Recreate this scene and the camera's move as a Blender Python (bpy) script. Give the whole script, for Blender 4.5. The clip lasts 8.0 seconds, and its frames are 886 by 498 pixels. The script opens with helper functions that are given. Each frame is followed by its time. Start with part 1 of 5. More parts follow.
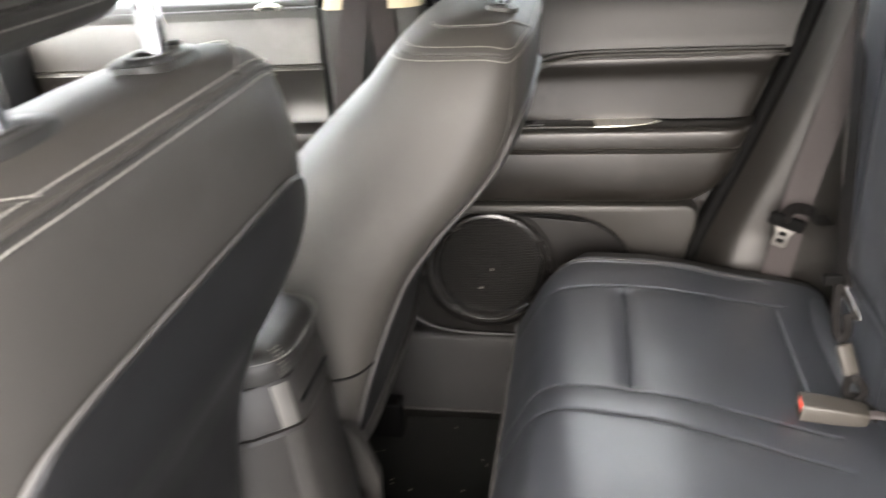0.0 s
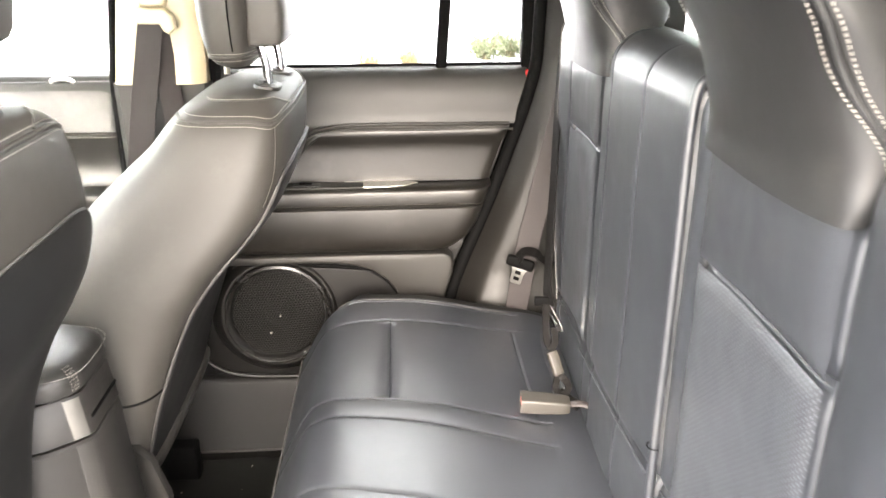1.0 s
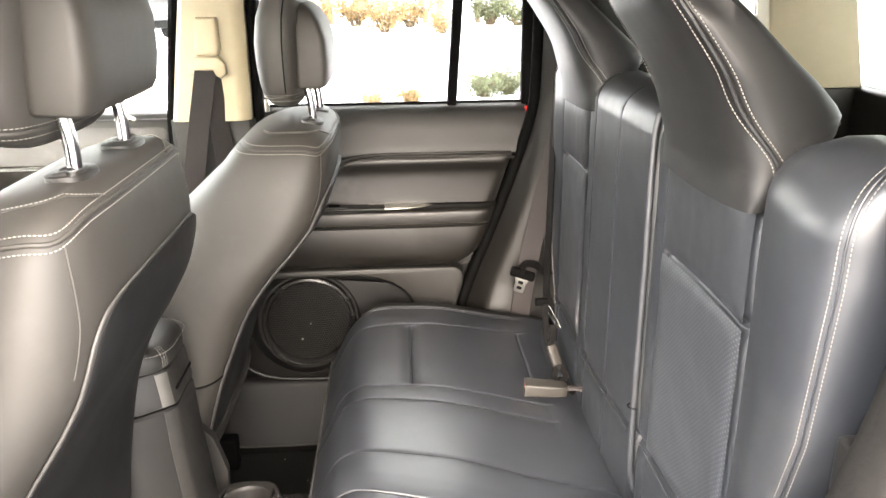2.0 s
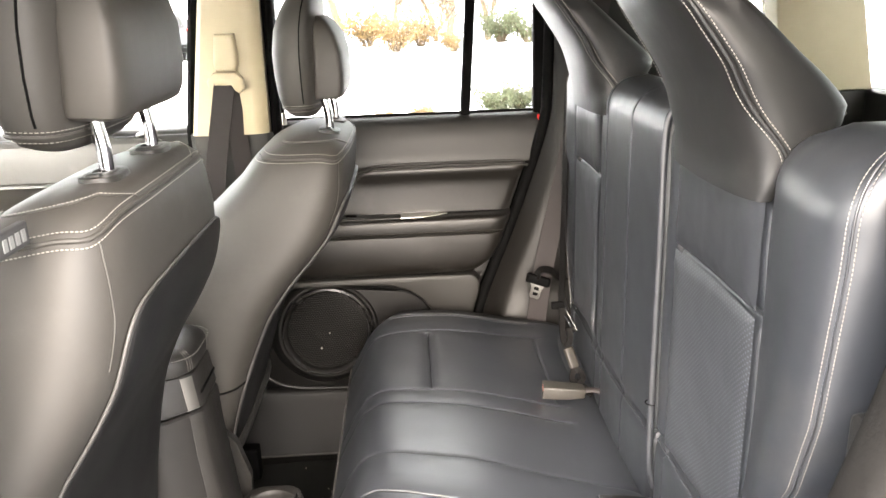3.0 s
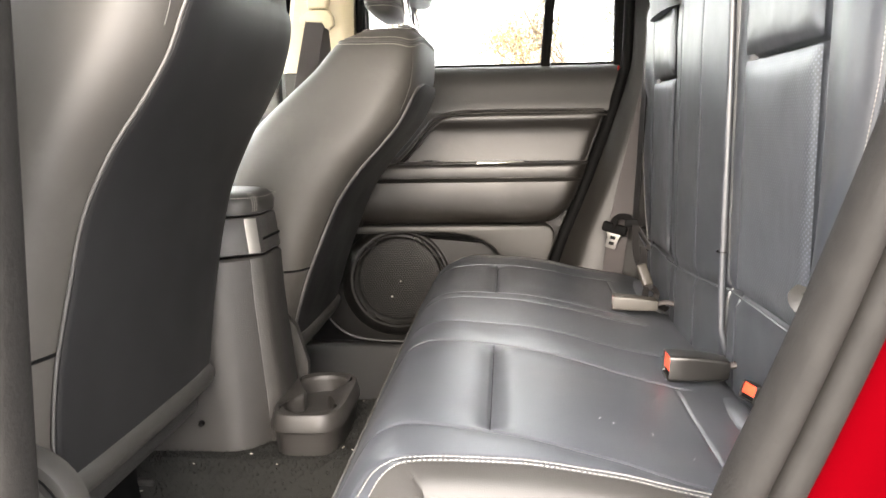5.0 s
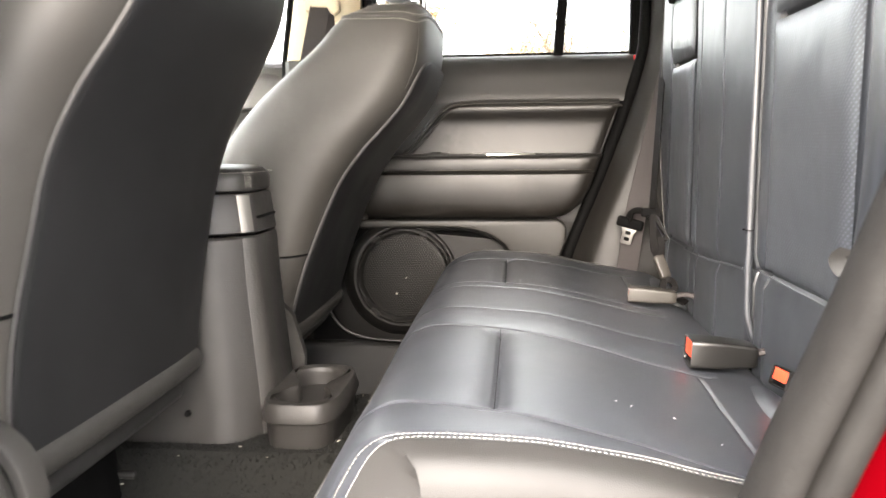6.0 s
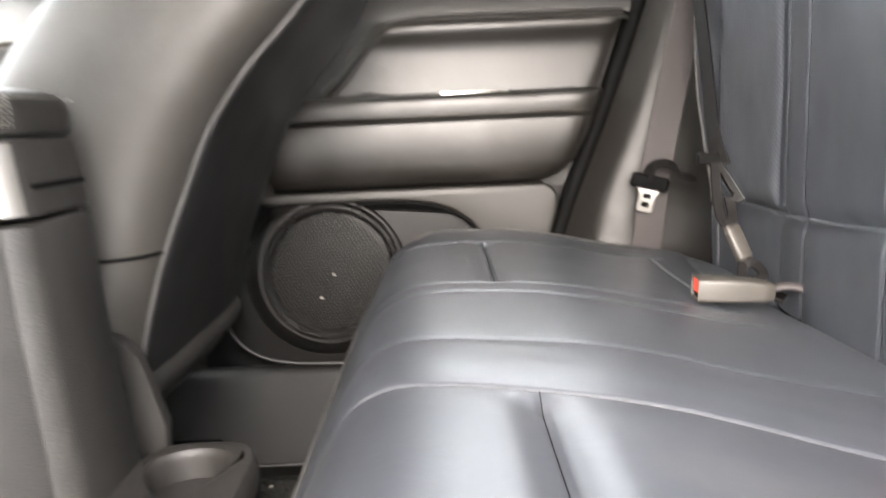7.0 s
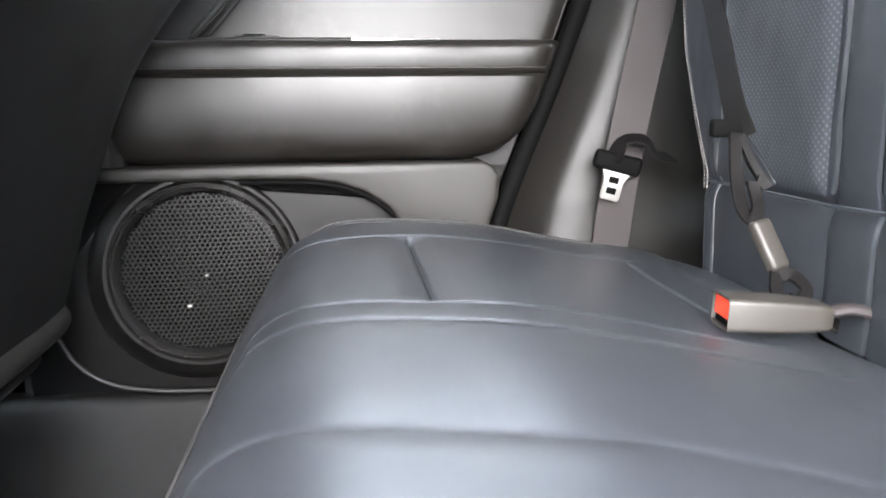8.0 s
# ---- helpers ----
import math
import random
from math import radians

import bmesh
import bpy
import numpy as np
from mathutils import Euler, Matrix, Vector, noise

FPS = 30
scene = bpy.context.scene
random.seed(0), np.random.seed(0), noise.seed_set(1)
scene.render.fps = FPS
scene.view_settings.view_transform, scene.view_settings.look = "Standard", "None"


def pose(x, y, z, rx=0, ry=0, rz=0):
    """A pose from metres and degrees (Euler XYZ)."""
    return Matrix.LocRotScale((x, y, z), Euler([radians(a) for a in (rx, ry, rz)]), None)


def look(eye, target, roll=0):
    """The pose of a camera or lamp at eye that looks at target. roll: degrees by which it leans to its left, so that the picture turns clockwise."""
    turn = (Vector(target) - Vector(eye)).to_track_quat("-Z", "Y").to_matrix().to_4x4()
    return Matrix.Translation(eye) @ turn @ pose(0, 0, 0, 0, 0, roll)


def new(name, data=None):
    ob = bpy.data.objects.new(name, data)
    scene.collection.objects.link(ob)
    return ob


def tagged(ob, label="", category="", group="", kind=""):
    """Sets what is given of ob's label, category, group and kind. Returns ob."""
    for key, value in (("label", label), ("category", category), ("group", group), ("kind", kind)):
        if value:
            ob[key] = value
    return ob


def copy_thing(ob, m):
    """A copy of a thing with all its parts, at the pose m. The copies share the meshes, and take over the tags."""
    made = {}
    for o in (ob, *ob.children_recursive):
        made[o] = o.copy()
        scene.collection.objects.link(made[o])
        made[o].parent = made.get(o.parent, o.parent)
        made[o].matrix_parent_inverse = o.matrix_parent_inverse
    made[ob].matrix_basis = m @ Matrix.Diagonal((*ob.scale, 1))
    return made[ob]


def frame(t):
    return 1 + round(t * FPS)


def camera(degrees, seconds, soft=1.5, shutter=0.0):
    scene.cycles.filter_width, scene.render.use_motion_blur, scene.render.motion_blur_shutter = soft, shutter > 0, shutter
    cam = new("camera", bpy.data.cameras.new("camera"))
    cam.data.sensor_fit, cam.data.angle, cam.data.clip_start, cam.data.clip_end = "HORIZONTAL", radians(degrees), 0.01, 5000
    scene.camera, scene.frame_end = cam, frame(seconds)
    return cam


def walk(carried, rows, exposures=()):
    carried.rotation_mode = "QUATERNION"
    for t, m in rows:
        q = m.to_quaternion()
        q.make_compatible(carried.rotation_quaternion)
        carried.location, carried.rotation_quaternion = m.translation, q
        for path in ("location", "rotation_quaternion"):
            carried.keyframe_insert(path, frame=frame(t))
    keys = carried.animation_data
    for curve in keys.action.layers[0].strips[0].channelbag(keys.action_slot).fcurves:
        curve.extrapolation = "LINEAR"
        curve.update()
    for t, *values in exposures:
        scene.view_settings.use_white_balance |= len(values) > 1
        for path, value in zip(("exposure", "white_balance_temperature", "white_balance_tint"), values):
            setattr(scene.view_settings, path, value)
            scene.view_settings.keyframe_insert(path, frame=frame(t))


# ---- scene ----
cam = camera(59.7, 8.0, shutter=0.4)
PATH = [
    (0, (0.085, -0.686, 1.013), (-0.277, 1.063, 0.112), -4.5),
    (0.3, (0.097, -0.624, 1.005), (-0.023, 1.16, 0.109), -2.43),
    (0.5, (0.121, -0.651, 1.002), (0.116, 1.157, 0.147), -1.3),
    (0.7, (0.16, -0.729, 1.018), (0.229, 1.1, 0.213), -0.38),
    (1, (0.178, -0.898, 1.047), (0.282, 0.957, 0.307), -0.3),
    (1.2, (0.177, -0.972, 1.055), (0.263, 0.891, 0.331), -0.47),
    (1.5, (0.151, -1.062, 1.083), (0.254, 0.81, 0.387), -0.3),
    (3, (0.131, -1.158, 1.067), (0.202, 0.746, 0.458), -2.1),
    (3.5, (0.152, -1.172, 0.976), (0.174, 0.748, 0.417), -2.5),
    (3.8, (0.1494, -1.195, 0.9065), (0.134, 0.7433, 0.4375), -2.5),
    (4, (0.148, -1.213, 0.862), (0.113, 0.735, 0.412), -2.4),
    (4.5, (0.167, -1.241, 0.754), (0.066, 0.718, 0.362), -1.7),
    (5.8, (0.168, -1.215, 0.613), (-0.037, 0.756, 0.342), -0.6),
    (6, (0.172, -1.172, 0.604), (-0.02, 0.8, 0.329), -0.6),
    (6.3, (0.158, -1.011, 0.574), (-0.025, 0.961, 0.294), -0.77),
    (6.5, (0.136, -0.889, 0.576), (-0.042, 1.083, 0.291), -1.1),
    (6.8, (0.12, -0.7274, 0.5585), (-0.026, 1.2473, 0.2538), -2.0),
    (7, (0.093, -0.6375, 0.532), (0.09, 1.3345, 0.2), -2.6),
    (7.2, (0.0788, -0.5625, 0.5006), (0.173, 1.4021, 0.096), -2.7),
    (7.5, (0.066, -0.472, 0.477), (0.205, 1.481, 0.069), -2.3),
    (7.7, (0.0734, -0.4189, 0.4771), (0.268, 1.5339, 0.11), -1.6),
    (8, (0.09, -0.348, 0.494), (0.325, 1.603, 0.122), -0.6),
]
EXPOSURES = [(0, 4.88, 6830, 14), (0.3, 5.3, 6850, 14), (0.5, 5.45, 6880, 14), (0.7, 5.63, 7000, 14), (1.0, 5.67, 7180, 14), (1.5, 5.25, 7280, 14), (3.0, 4.82, 7230, 14), (3.5, 4.78, 7180, 14),
             (4.5, 4.91, 7230, 14), (6.0, 5.0, 7180, 14), (6.5, 5.26, 7030, 14), (7.0, 5.33, 6830, 14), (7.5, 5.29, 6480, 13), (8.0, 5.39, 6130, 12)]
SKY, SUN, SUN_TO = 0.102, 0.75, (4, 33, 0)
walk(cam, [(t, look(eye, target, roll)) for t, eye, target, roll in PATH], EXPOSURES)

# ---- world, sun and light ----
world = bpy.data.worlds.new("sky")
scene.world = world
world.use_nodes = True
wn = world.node_tree.nodes
sky = wn.new("ShaderNodeTexSky")
sky.sky_type, sky.sun_disc = "NISHITA", False
sky.sun_elevation, sky.sun_rotation = radians(31), radians(187)
sky.air_density, sky.dust_density = 1.0, 1.5
# overcast over the whole sky, three times brighter overhead than at the horizon
height = wn.new("ShaderNodeTexGradient")
height.texture_mapping.mapping_x, height.texture_mapping.mapping_y, height.texture_mapping.mapping_z = "Z", "Y", "X"
cloud = wn.new("ShaderNodeMix")
cloud.data_type = "RGBA"
cloud.inputs[6].default_value, cloud.inputs[7].default_value = (4.6, 4.7, 4.8, 1), (13.8, 14.2, 14.8, 1)
world.node_tree.links.new(height.outputs["Fac"], cloud.inputs[0])
veil = wn.new("ShaderNodeMix")
veil.data_type = "RGBA"
veil.inputs[0].default_value = 0.75
world.node_tree.links.new(cloud.outputs[2], veil.inputs[7])
world.node_tree.links.new(sky.outputs[0], veil.inputs[6])
world.node_tree.links.new(veil.outputs[2], wn["Background"].inputs[0])
wn["Background"].inputs[1].default_value = SKY

sun = new("sun", bpy.data.lights.new("sun", "SUN"))
sun.data.energy, sun.data.angle, sun.data.color = SUN, radians(50), (1.0, 0.95, 0.88)
sun.matrix_world = look((0, 0, 20), SUN_TO)


# ---- materials ----
def material(name, color, rough=0.5, metal=0.0, spread=0.12, scale=30.0, bump=0.0, bump_scale=400.0, coat=0.0,
             rough_spread=0.1, spec=0.5, detail=4.0, second=None):
    m = bpy.data.materials.new(name)
    m.use_nodes = True
    n, ln = m.node_tree.nodes, m.node_tree.links
    b = n["Principled BSDF"]
    tc = n.new("ShaderNodeTexCoord")
    na = n.new("ShaderNodeTexNoise")
    na.inputs["Scale"].default_value, na.inputs["Detail"].default_value = scale, detail
    ln.new(tc.outputs["Object"], na.inputs["Vector"])
    ramp = n.new("ShaderNodeMix")
    ramp.data_type = "RGBA"
    lo = [c * (1 - spread) for c in color]
    hi = [min(1, c * (1 + spread)) for c in color] if second is None else second
    ramp.inputs[6].default_value = (*lo, 1)
    ramp.inputs[7].default_value = (*hi, 1)
    ln.new(na.outputs["Fac"], ramp.inputs[0])
    ln.new(ramp.outputs[2], b.inputs["Base Color"])
    nr = n.new("ShaderNodeTexNoise")
    nr.inputs["Scale"].default_value, nr.inputs["Detail"].default_value = 9.0, 5.0
    ln.new(tc.outputs["Object"], nr.inputs["Vector"])
    mr = n.new("ShaderNodeMapRange")
    mr.inputs["To Min"].default_value = max(0.02, rough - rough_spread)
    mr.inputs["To Max"].default_value = min(1, rough + rough_spread)
    ln.new(nr.outputs["Fac"], mr.inputs["Value"])
    ln.new(mr.outputs[0], b.inputs["Roughness"])
    b.inputs["Metallic"].default_value = metal
    b.inputs["Specular IOR Level"].default_value = spec
    b.inputs["Coat Weight"].default_value = coat
    b.inputs["Coat Roughness"].default_value = 0.08
    if bump:
        nb = n.new("ShaderNodeTexNoise")
        nb.inputs["Scale"].default_value, nb.inputs["Detail"].default_value = bump_scale, 3.0
        ln.new(tc.outputs["Object"], nb.inputs["Vector"])
        bp = n.new("ShaderNodeBump")
        bp.inputs["Strength"].default_value, bp.inputs["Distance"].default_value = bump, 0.001
        ln.new(nb.outputs["Fac"], bp.inputs["Height"])
        ln.new(bp.outputs[0], b.inputs["Normal"])
    return m


def leather_material(name, color, rough, creases=0.25, spec=0.5):
    """Grained automotive leather: a fine cell grain, soft creases and worn, shinier patches."""
    m = material(name, color, rough, spread=0.14, scale=14, rough_spread=0.025, spec=spec)
    n, ln = m.node_tree.nodes, m.node_tree.links
    b = n["Principled BSDF"]
    tc = n.new("ShaderNodeTexCoord")
    vo = n.new("ShaderNodeTexVoronoi")
    vo.feature, vo.inputs["Scale"].default_value = "DISTANCE_TO_EDGE", 620.0
    ln.new(tc.outputs["Object"], vo.inputs["Vector"])
    cr = n.new("ShaderNodeTexNoise")
    cr.inputs["Scale"].default_value, cr.inputs["Detail"].default_value, cr.inputs["Distortion"].default_value = 26, 6, 0.7
    ln.new(tc.outputs["Object"], cr.inputs["Vector"])
    b1, b2 = n.new("ShaderNodeBump"), n.new("ShaderNodeBump")
    b1.inputs["Strength"].default_value, b1.inputs["Distance"].default_value = 0.17, 0.0003
    b2.inputs["Strength"].default_value, b2.inputs["Distance"].default_value = creases * 0.22, 0.005
    ln.new(vo.outputs["Distance"], b1.inputs["Height"])
    ln.new(cr.outputs["Fac"], b2.inputs["Height"])
    ln.new(b2.outputs[0], b1.inputs["Normal"])
    # thin patches of pale dust and rubbed dye
    du = n.new("ShaderNodeTexNoise")
    du.inputs["Scale"].default_value, du.inputs["Detail"].default_value, du.inputs["Roughness"].default_value = 6.5, 9, 0.68
    ln.new(tc.outputs["Object"], du.inputs["Vector"])
    mask = n.new("ShaderNodeMapRange")
    for k, v in (("From Min", 0.54), ("From Max", 0.80), ("To Min", 0.0), ("To Max", 0.30)):
        mask.inputs[k].default_value = v
    ln.new(du.outputs["Fac"], mask.inputs["Value"])
    dust = n.new("ShaderNodeMix")
    dust.data_type = "RGBA"
    dust.inputs[7].default_value = (0.07, 0.067, 0.062, 1)
    ln.new(mask.outputs[0], dust.inputs[0])
    ln.new(b.inputs["Base Color"].links[0].from_socket, dust.inputs[6])
    ln.new(dust.outputs[2], b.inputs["Base Color"])
    ln.new(b1.outputs[0], b.inputs["Normal"])
    return m


def perforated_material(name, color, rough, pitch=0.0052):
    """Leather with rows of punched holes on the object's y and z."""
    m = leather_material(name, color, rough, 0.5, spec=0.75)
    n, ln = m.node_tree.nodes, m.node_tree.links
    b = n["Principled BSDF"]
    tc = n.new("ShaderNodeTexCoord")
    sep = n.new("ShaderNodeSeparateXYZ")
    ln.new(tc.outputs["Object"], sep.inputs[0])

    def math_node(op, a, c):
        k = n.new("ShaderNodeMath")
        k.operation = op
        for i, v in enumerate((a, c)):
            if isinstance(v, (int, float)):
                k.inputs[i].default_value = v
            elif v is not None:
                ln.new(v, k.inputs[i])
        return k.outputs[0]
    a = math_node("SINE", math_node("MULTIPLY", math_node("ADD", sep.outputs[1], sep.outputs[2]), math.pi / pitch), None)
    c = math_node("SINE", math_node("MULTIPLY", math_node("SUBTRACT", sep.outputs[1], sep.outputs[2]), math.pi / pitch), None)
    dot = math_node("GREATER_THAN", math_node("ABSOLUTE", math_node("MULTIPLY", a, c), None), 0.72)
    old = b.inputs["Base Color"].links[0].from_socket
    mx = n.new("ShaderNodeMix")
    mx.data_type = "RGBA"
    mx.inputs[7].default_value = (*[3.4 * k for k in color], 1)
    ln.new(dot, mx.inputs[0])
    ln.new(old, mx.inputs[6])
    ln.new(mx.outputs[2], b.inputs["Base Color"])
    return m


def glass_material(name, tint=(0.9, 0.95, 0.93)):
    m = bpy.data.materials.new(name)
    m.use_nodes = True
    b = m.node_tree.nodes["Principled BSDF"]
    b.inputs["Base Color"].default_value = (*tint, 1)
    b.inputs["Transmission Weight"].default_value, b.inputs["Roughness"].default_value = 1.0, 0.0
    b.inputs["IOR"].default_value = 1.1
    return m


LEATHER = leather_material("black_leather", (0.0178, 0.0200, 0.0238), 0.40, 0.30, 0.75)
# darker, duller copy of the black leather: shade of the down-tilted headrests painted in
SHADED_HEADREST_LEATHER = leather_material("shaded_headrest_leather", (0.0088, 0.0088, 0.0088), 0.47, 0.30, 0.36)
CUSHION_LEATHER = leather_material("polished_seat_leather", (0.0185, 0.0208, 0.025), 0.385, 0.25, 0.95)
END_VINYL = material("matt_seat_end_vinyl", (0.0112, 0.0106, 0.0098), 0.6, spread=0.15, scale=18, bump=0.2, bump_scale=800, spec=0.3)
LEATHER_SIDE = leather_material("charcoal_side_leather", (0.0285, 0.0264, 0.0234), 0.56, 0.30, 0.30)
LEATHER_INSERT = leather_material("smooth_insert_leather", (0.0205, 0.0224, 0.0262), 0.37, 0.40, 0.8)
PERFORATED = perforated_material("perforated_leather", (0.0212, 0.0233, 0.0268), 0.39, 0.0068)
VINYL = material("black_seat_back_vinyl", (0.0078, 0.0078, 0.008), 0.44, spread=0.1, scale=30, bump=0.15, bump_scale=900, spec=0.24)
DOOR_LEATHER = leather_material("door_leather", (0.0075, 0.0066, 0.0056), 0.38, 0.30, 0.36)
PLASTIC = material("grained_black_plastic", (0.010, 0.0096, 0.0092), 0.48, spec=0.28, spread=0.1, bump=0.3, bump_scale=1100)
SOFT_TRIM = material("soft_grained_door_top", (0.0088, 0.0082, 0.0075), 0.45, spread=0.1, bump=0.2, bump_scale=1100, spec=0.36)
PLASTIC_GREY = material("grained_grey_plastic", (0.0145, 0.0136, 0.0123), 0.48, spread=0.1, bump=0.3, bump_scale=1100, spec=0.35)
GLOSS_BLACK = material("gloss_black_plastic", (0.0065, 0.0063, 0.006), 0.32, spread=0.15, spec=0.3)
# near black; in gaps and recesses this colour stands in for shade
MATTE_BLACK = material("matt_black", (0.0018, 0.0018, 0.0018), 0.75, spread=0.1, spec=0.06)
RUBBER = material("black_door_rubber", (0.0075, 0.007, 0.0065), 0.78, spread=0.35, spec=0.1, scale=40, bump=0.8, bump_scale=130, second=(0.011, 0.0104, 0.0096))
BEIGE = material("beige_pillar_plastic", (0.37, 0.315, 0.21), 0.5, spread=0.05, bump=0.2, bump_scale=1000)
# the pillar beige at under half strength, so the cargo wall looks shaded
SHADED_BEIGE = material("shaded_beige_plastic", (0.17, 0.145, 0.095), 0.6, spread=0.08, bump=0.2, bump_scale=1000, spec=0.3)
HEADLINER = material("beige_headliner_cloth", (0.50, 0.45, 0.35), 0.9, spread=0.08, scale=200, bump=0.4, bump_scale=1500)
BELT = material("grey_belt_webbing", (0.026, 0.0222, 0.0222), 0.65, spread=0.12, scale=600, bump=0.5, bump_scale=900, spec=0.22)
BELT_DARK = material("dark_belt_webbing", (0.0036, 0.0032, 0.0031), 0.7, spread=0.15, scale=600, bump=0.5, bump_scale=900, spec=0.12)
SATIN_RING = material("satin_grey_speaker_ring", (0.0085, 0.0082, 0.0078), 0.27, spread=0.08, spec=0.34)
STEEL = material("brushed_steel_tongue", (0.13, 0.127, 0.122), 0.40, 0.9, spread=0.06)
CHROME = material("chrome_post", (0.75, 0.75, 0.75), 0.14, 1.0, spread=0.03, rough_spread=0.04)
SILVER = material("satin_silver_trim", (0.62, 0.60, 0.55), 0.32, 0.9, spread=0.04)
BEVEL_HIGHLIGHT_SILVER = material("bevel_highlight_silver", (0.13, 0.124, 0.115), 0.48, 0.8, spread=0.05)
RED_PAINT = material("red_car_paint", (0.037, 0.0002, 0.0008), 0.35, spread=0.05, scale=3, spec=0.0)
BUCKLE_RED = material("red_release_button", (0.75, 0.05, 0.02), 0.4, spread=0.05)
STITCH = material("pale_grey_thread", (0.185, 0.175, 0.157), 0.7, spread=0.2, scale=200)
PIPING = material("grey_piping", (0.042, 0.0405, 0.0385), 0.55, spread=0.1, spec=0.3)
CARPET = material("dark_grey_carpet", (0.0042, 0.0042, 0.0036), 0.97, spread=0.6, scale=260, bump=1.0, bump_scale=420, spec=0.15)
GRILLE = material("black_speaker_mesh", (0.0105, 0.0101, 0.0095), 0.34, 0.0, spread=0.1, spec=0.3)
LID_LEATHER = leather_material("armrest_lid_leather", (0.0095, 0.0088, 0.008), 0.52, 0.3, 0.3)
HIGHLIT_STRIP_PLASTIC = material("worn_highlit_strip_plastic", (0.017, 0.0159, 0.0145), 0.46, spread=0.4, scale=60, bump=0.6, bump_scale=400, spec=0.32)
CONSOLE_PLASTIC = material("grained_console_plastic", (0.0132, 0.0123, 0.0114), 0.46, spread=0.25, spec=0.26, bump=0.55, bump_scale=620)
CONE = material("speaker_cone", (0.0014, 0.0014, 0.0014), 0.9, spread=0.1, spec=0.03)
BUCKLE_GREY = material("buckle_grey_plastic", (0.023, 0.0205, 0.017), 0.55, spread=0.08)
WOVEN_LABEL = material("woven_label", (0.016, 0.016, 0.016), 0.8, spread=0.06)
LABEL_INK = material("pale_label_thread", (0.11, 0.11, 0.108), 0.8, spread=0.06)
SILL_PLASTIC = material("matt_sill_plastic", (0.0052, 0.0049, 0.0046), 0.48, spread=0.12, bump=0.3, bump_scale=900, spec=0.14)
PILLAR_TRIM = material("satin_pillar_plastic", (0.0080, 0.0074, 0.0066), 0.42, spread=0.12, bump=0.25, bump_scale=1100, spec=0.24)
GLASS = glass_material("window_glass")
PRIVACY = glass_material("privacy_glass", (0.40, 0.418, 0.412))
TINTED = glass_material("tinted_rear_glass", (0.25, 0.27, 0.26))
DARK_ASPHALT = material("dark_unseen_asphalt", (0.06, 0.061, 0.064), 0.6, spread=0.4, scale=1.2, bump=0.6, bump_scale=60, second=(0.14, 0.143, 0.148))
SNOW = material("snow", (0.86, 0.87, 0.90), 0.9, spread=0.05, scale=0.6, bump=0.6, bump_scale=6)
BARK = material("tree_bark", (0.11, 0.082, 0.055), 0.9, spread=0.3, scale=12)
LEAF_GOLD = material("dry_golden_leaves", (0.17, 0.11, 0.045), 0.8, spread=0.5, scale=2)
LEAF_GREEN = material("grey_green_foliage", (0.060, 0.070, 0.035), 0.8, spread=0.5, scale=2)
CAR_DARK = material("dark_car_paint", (0.035, 0.037, 0.042), 0.55, spread=0.1, spec=0.25)
TYRE = material("tyre_rubber", (0.02, 0.02, 0.02), 0.8, spread=0.1)
TAIL = material("tail_lamp_red", (0.5, 0.02, 0.02), 0.25, spread=0.05)
DEBRIS = material("floor_grit", (0.35, 0.33, 0.28), 0.9, spread=0.4, scale=300)
CRUMB = material("white_lint", (0.45, 0.45, 0.44), 0.8, spread=0.05)


# ---- mesh helpers ----
def part(name, bm, mat, parent=None, label="", smooth=True):
    bmesh.ops.recalc_face_normals(bm, faces=bm.faces)
    me = bpy.data.meshes.new(name)
    bm.to_mesh(me)
    bm.free()
    if smooth:
        me.polygons.foreach_set("use_smooth", [True] * len(me.polygons))
        me.set_sharp_from_angle(angle=radians(38))
    me.materials.append(mat)
    ob = new(name, me)
    if parent is not None:
        ob.parent = parent
        ob.matrix_parent_inverse = parent.matrix_world.inverted()
    if label:
        ob["label"] = label
    if mat is STITCH:
        ob["kind"] = "stuff"
    return ob


def thing(name, at, label, category, group="", kind=""):
    ob = new(name)
    ob.empty_display_size = 0.05
    ob.location = at
    bpy.context.view_layer.update()
    return tagged(ob, label, category, group, kind)


def grid_bm(P, wrap=False):
    """A quad sheet through the points P[i, j]."""
    bm = bmesh.new()
    nu, nv = P.shape[:2]
    V = [[bm.verts.new(P[i, j]) for j in range(nv)] for i in range(nu)]
    for i in range(nu - 1):
        for j in range(nv if wrap else nv - 1):
            k = (j + 1) % nv
            bm.faces.new((V[i][j], V[i + 1][j], V[i + 1][k], V[i][k]))
    return bm, V


def loft(rings, caps=True):
    """A closed skin over rings of equal count."""
    bm, V = grid_bm(np.array(rings, float), True)
    if caps:
        bm.faces.new(V[0][::-1])
        bm.faces.new(V[-1])
    return bm


def frames_along(path, up):
    path = [Vector(p) for p in path]
    out = []
    for i, p in enumerate(path):
        d = (path[min(i + 1, len(path) - 1)] - path[max(i - 1, 0)]).normalized()
        u = up[i] if isinstance(up, list) else up
        side = d.cross(Vector(u)).normalized()
        out.append((p, side, side.cross(d).normalized()))
    return out


def tube(path, r, n=8, up=(0, 0.01, 1), flat=1.0, closed=False):
    """A round or flattened rod along path; r is one radius or one for each point."""
    if closed:
        path = list(path) + [path[0], path[1]]
    rings = []
    for i, (p, a, b) in enumerate(frames_along(path, up)):
        q = r[i] if isinstance(r, (list, tuple)) else r
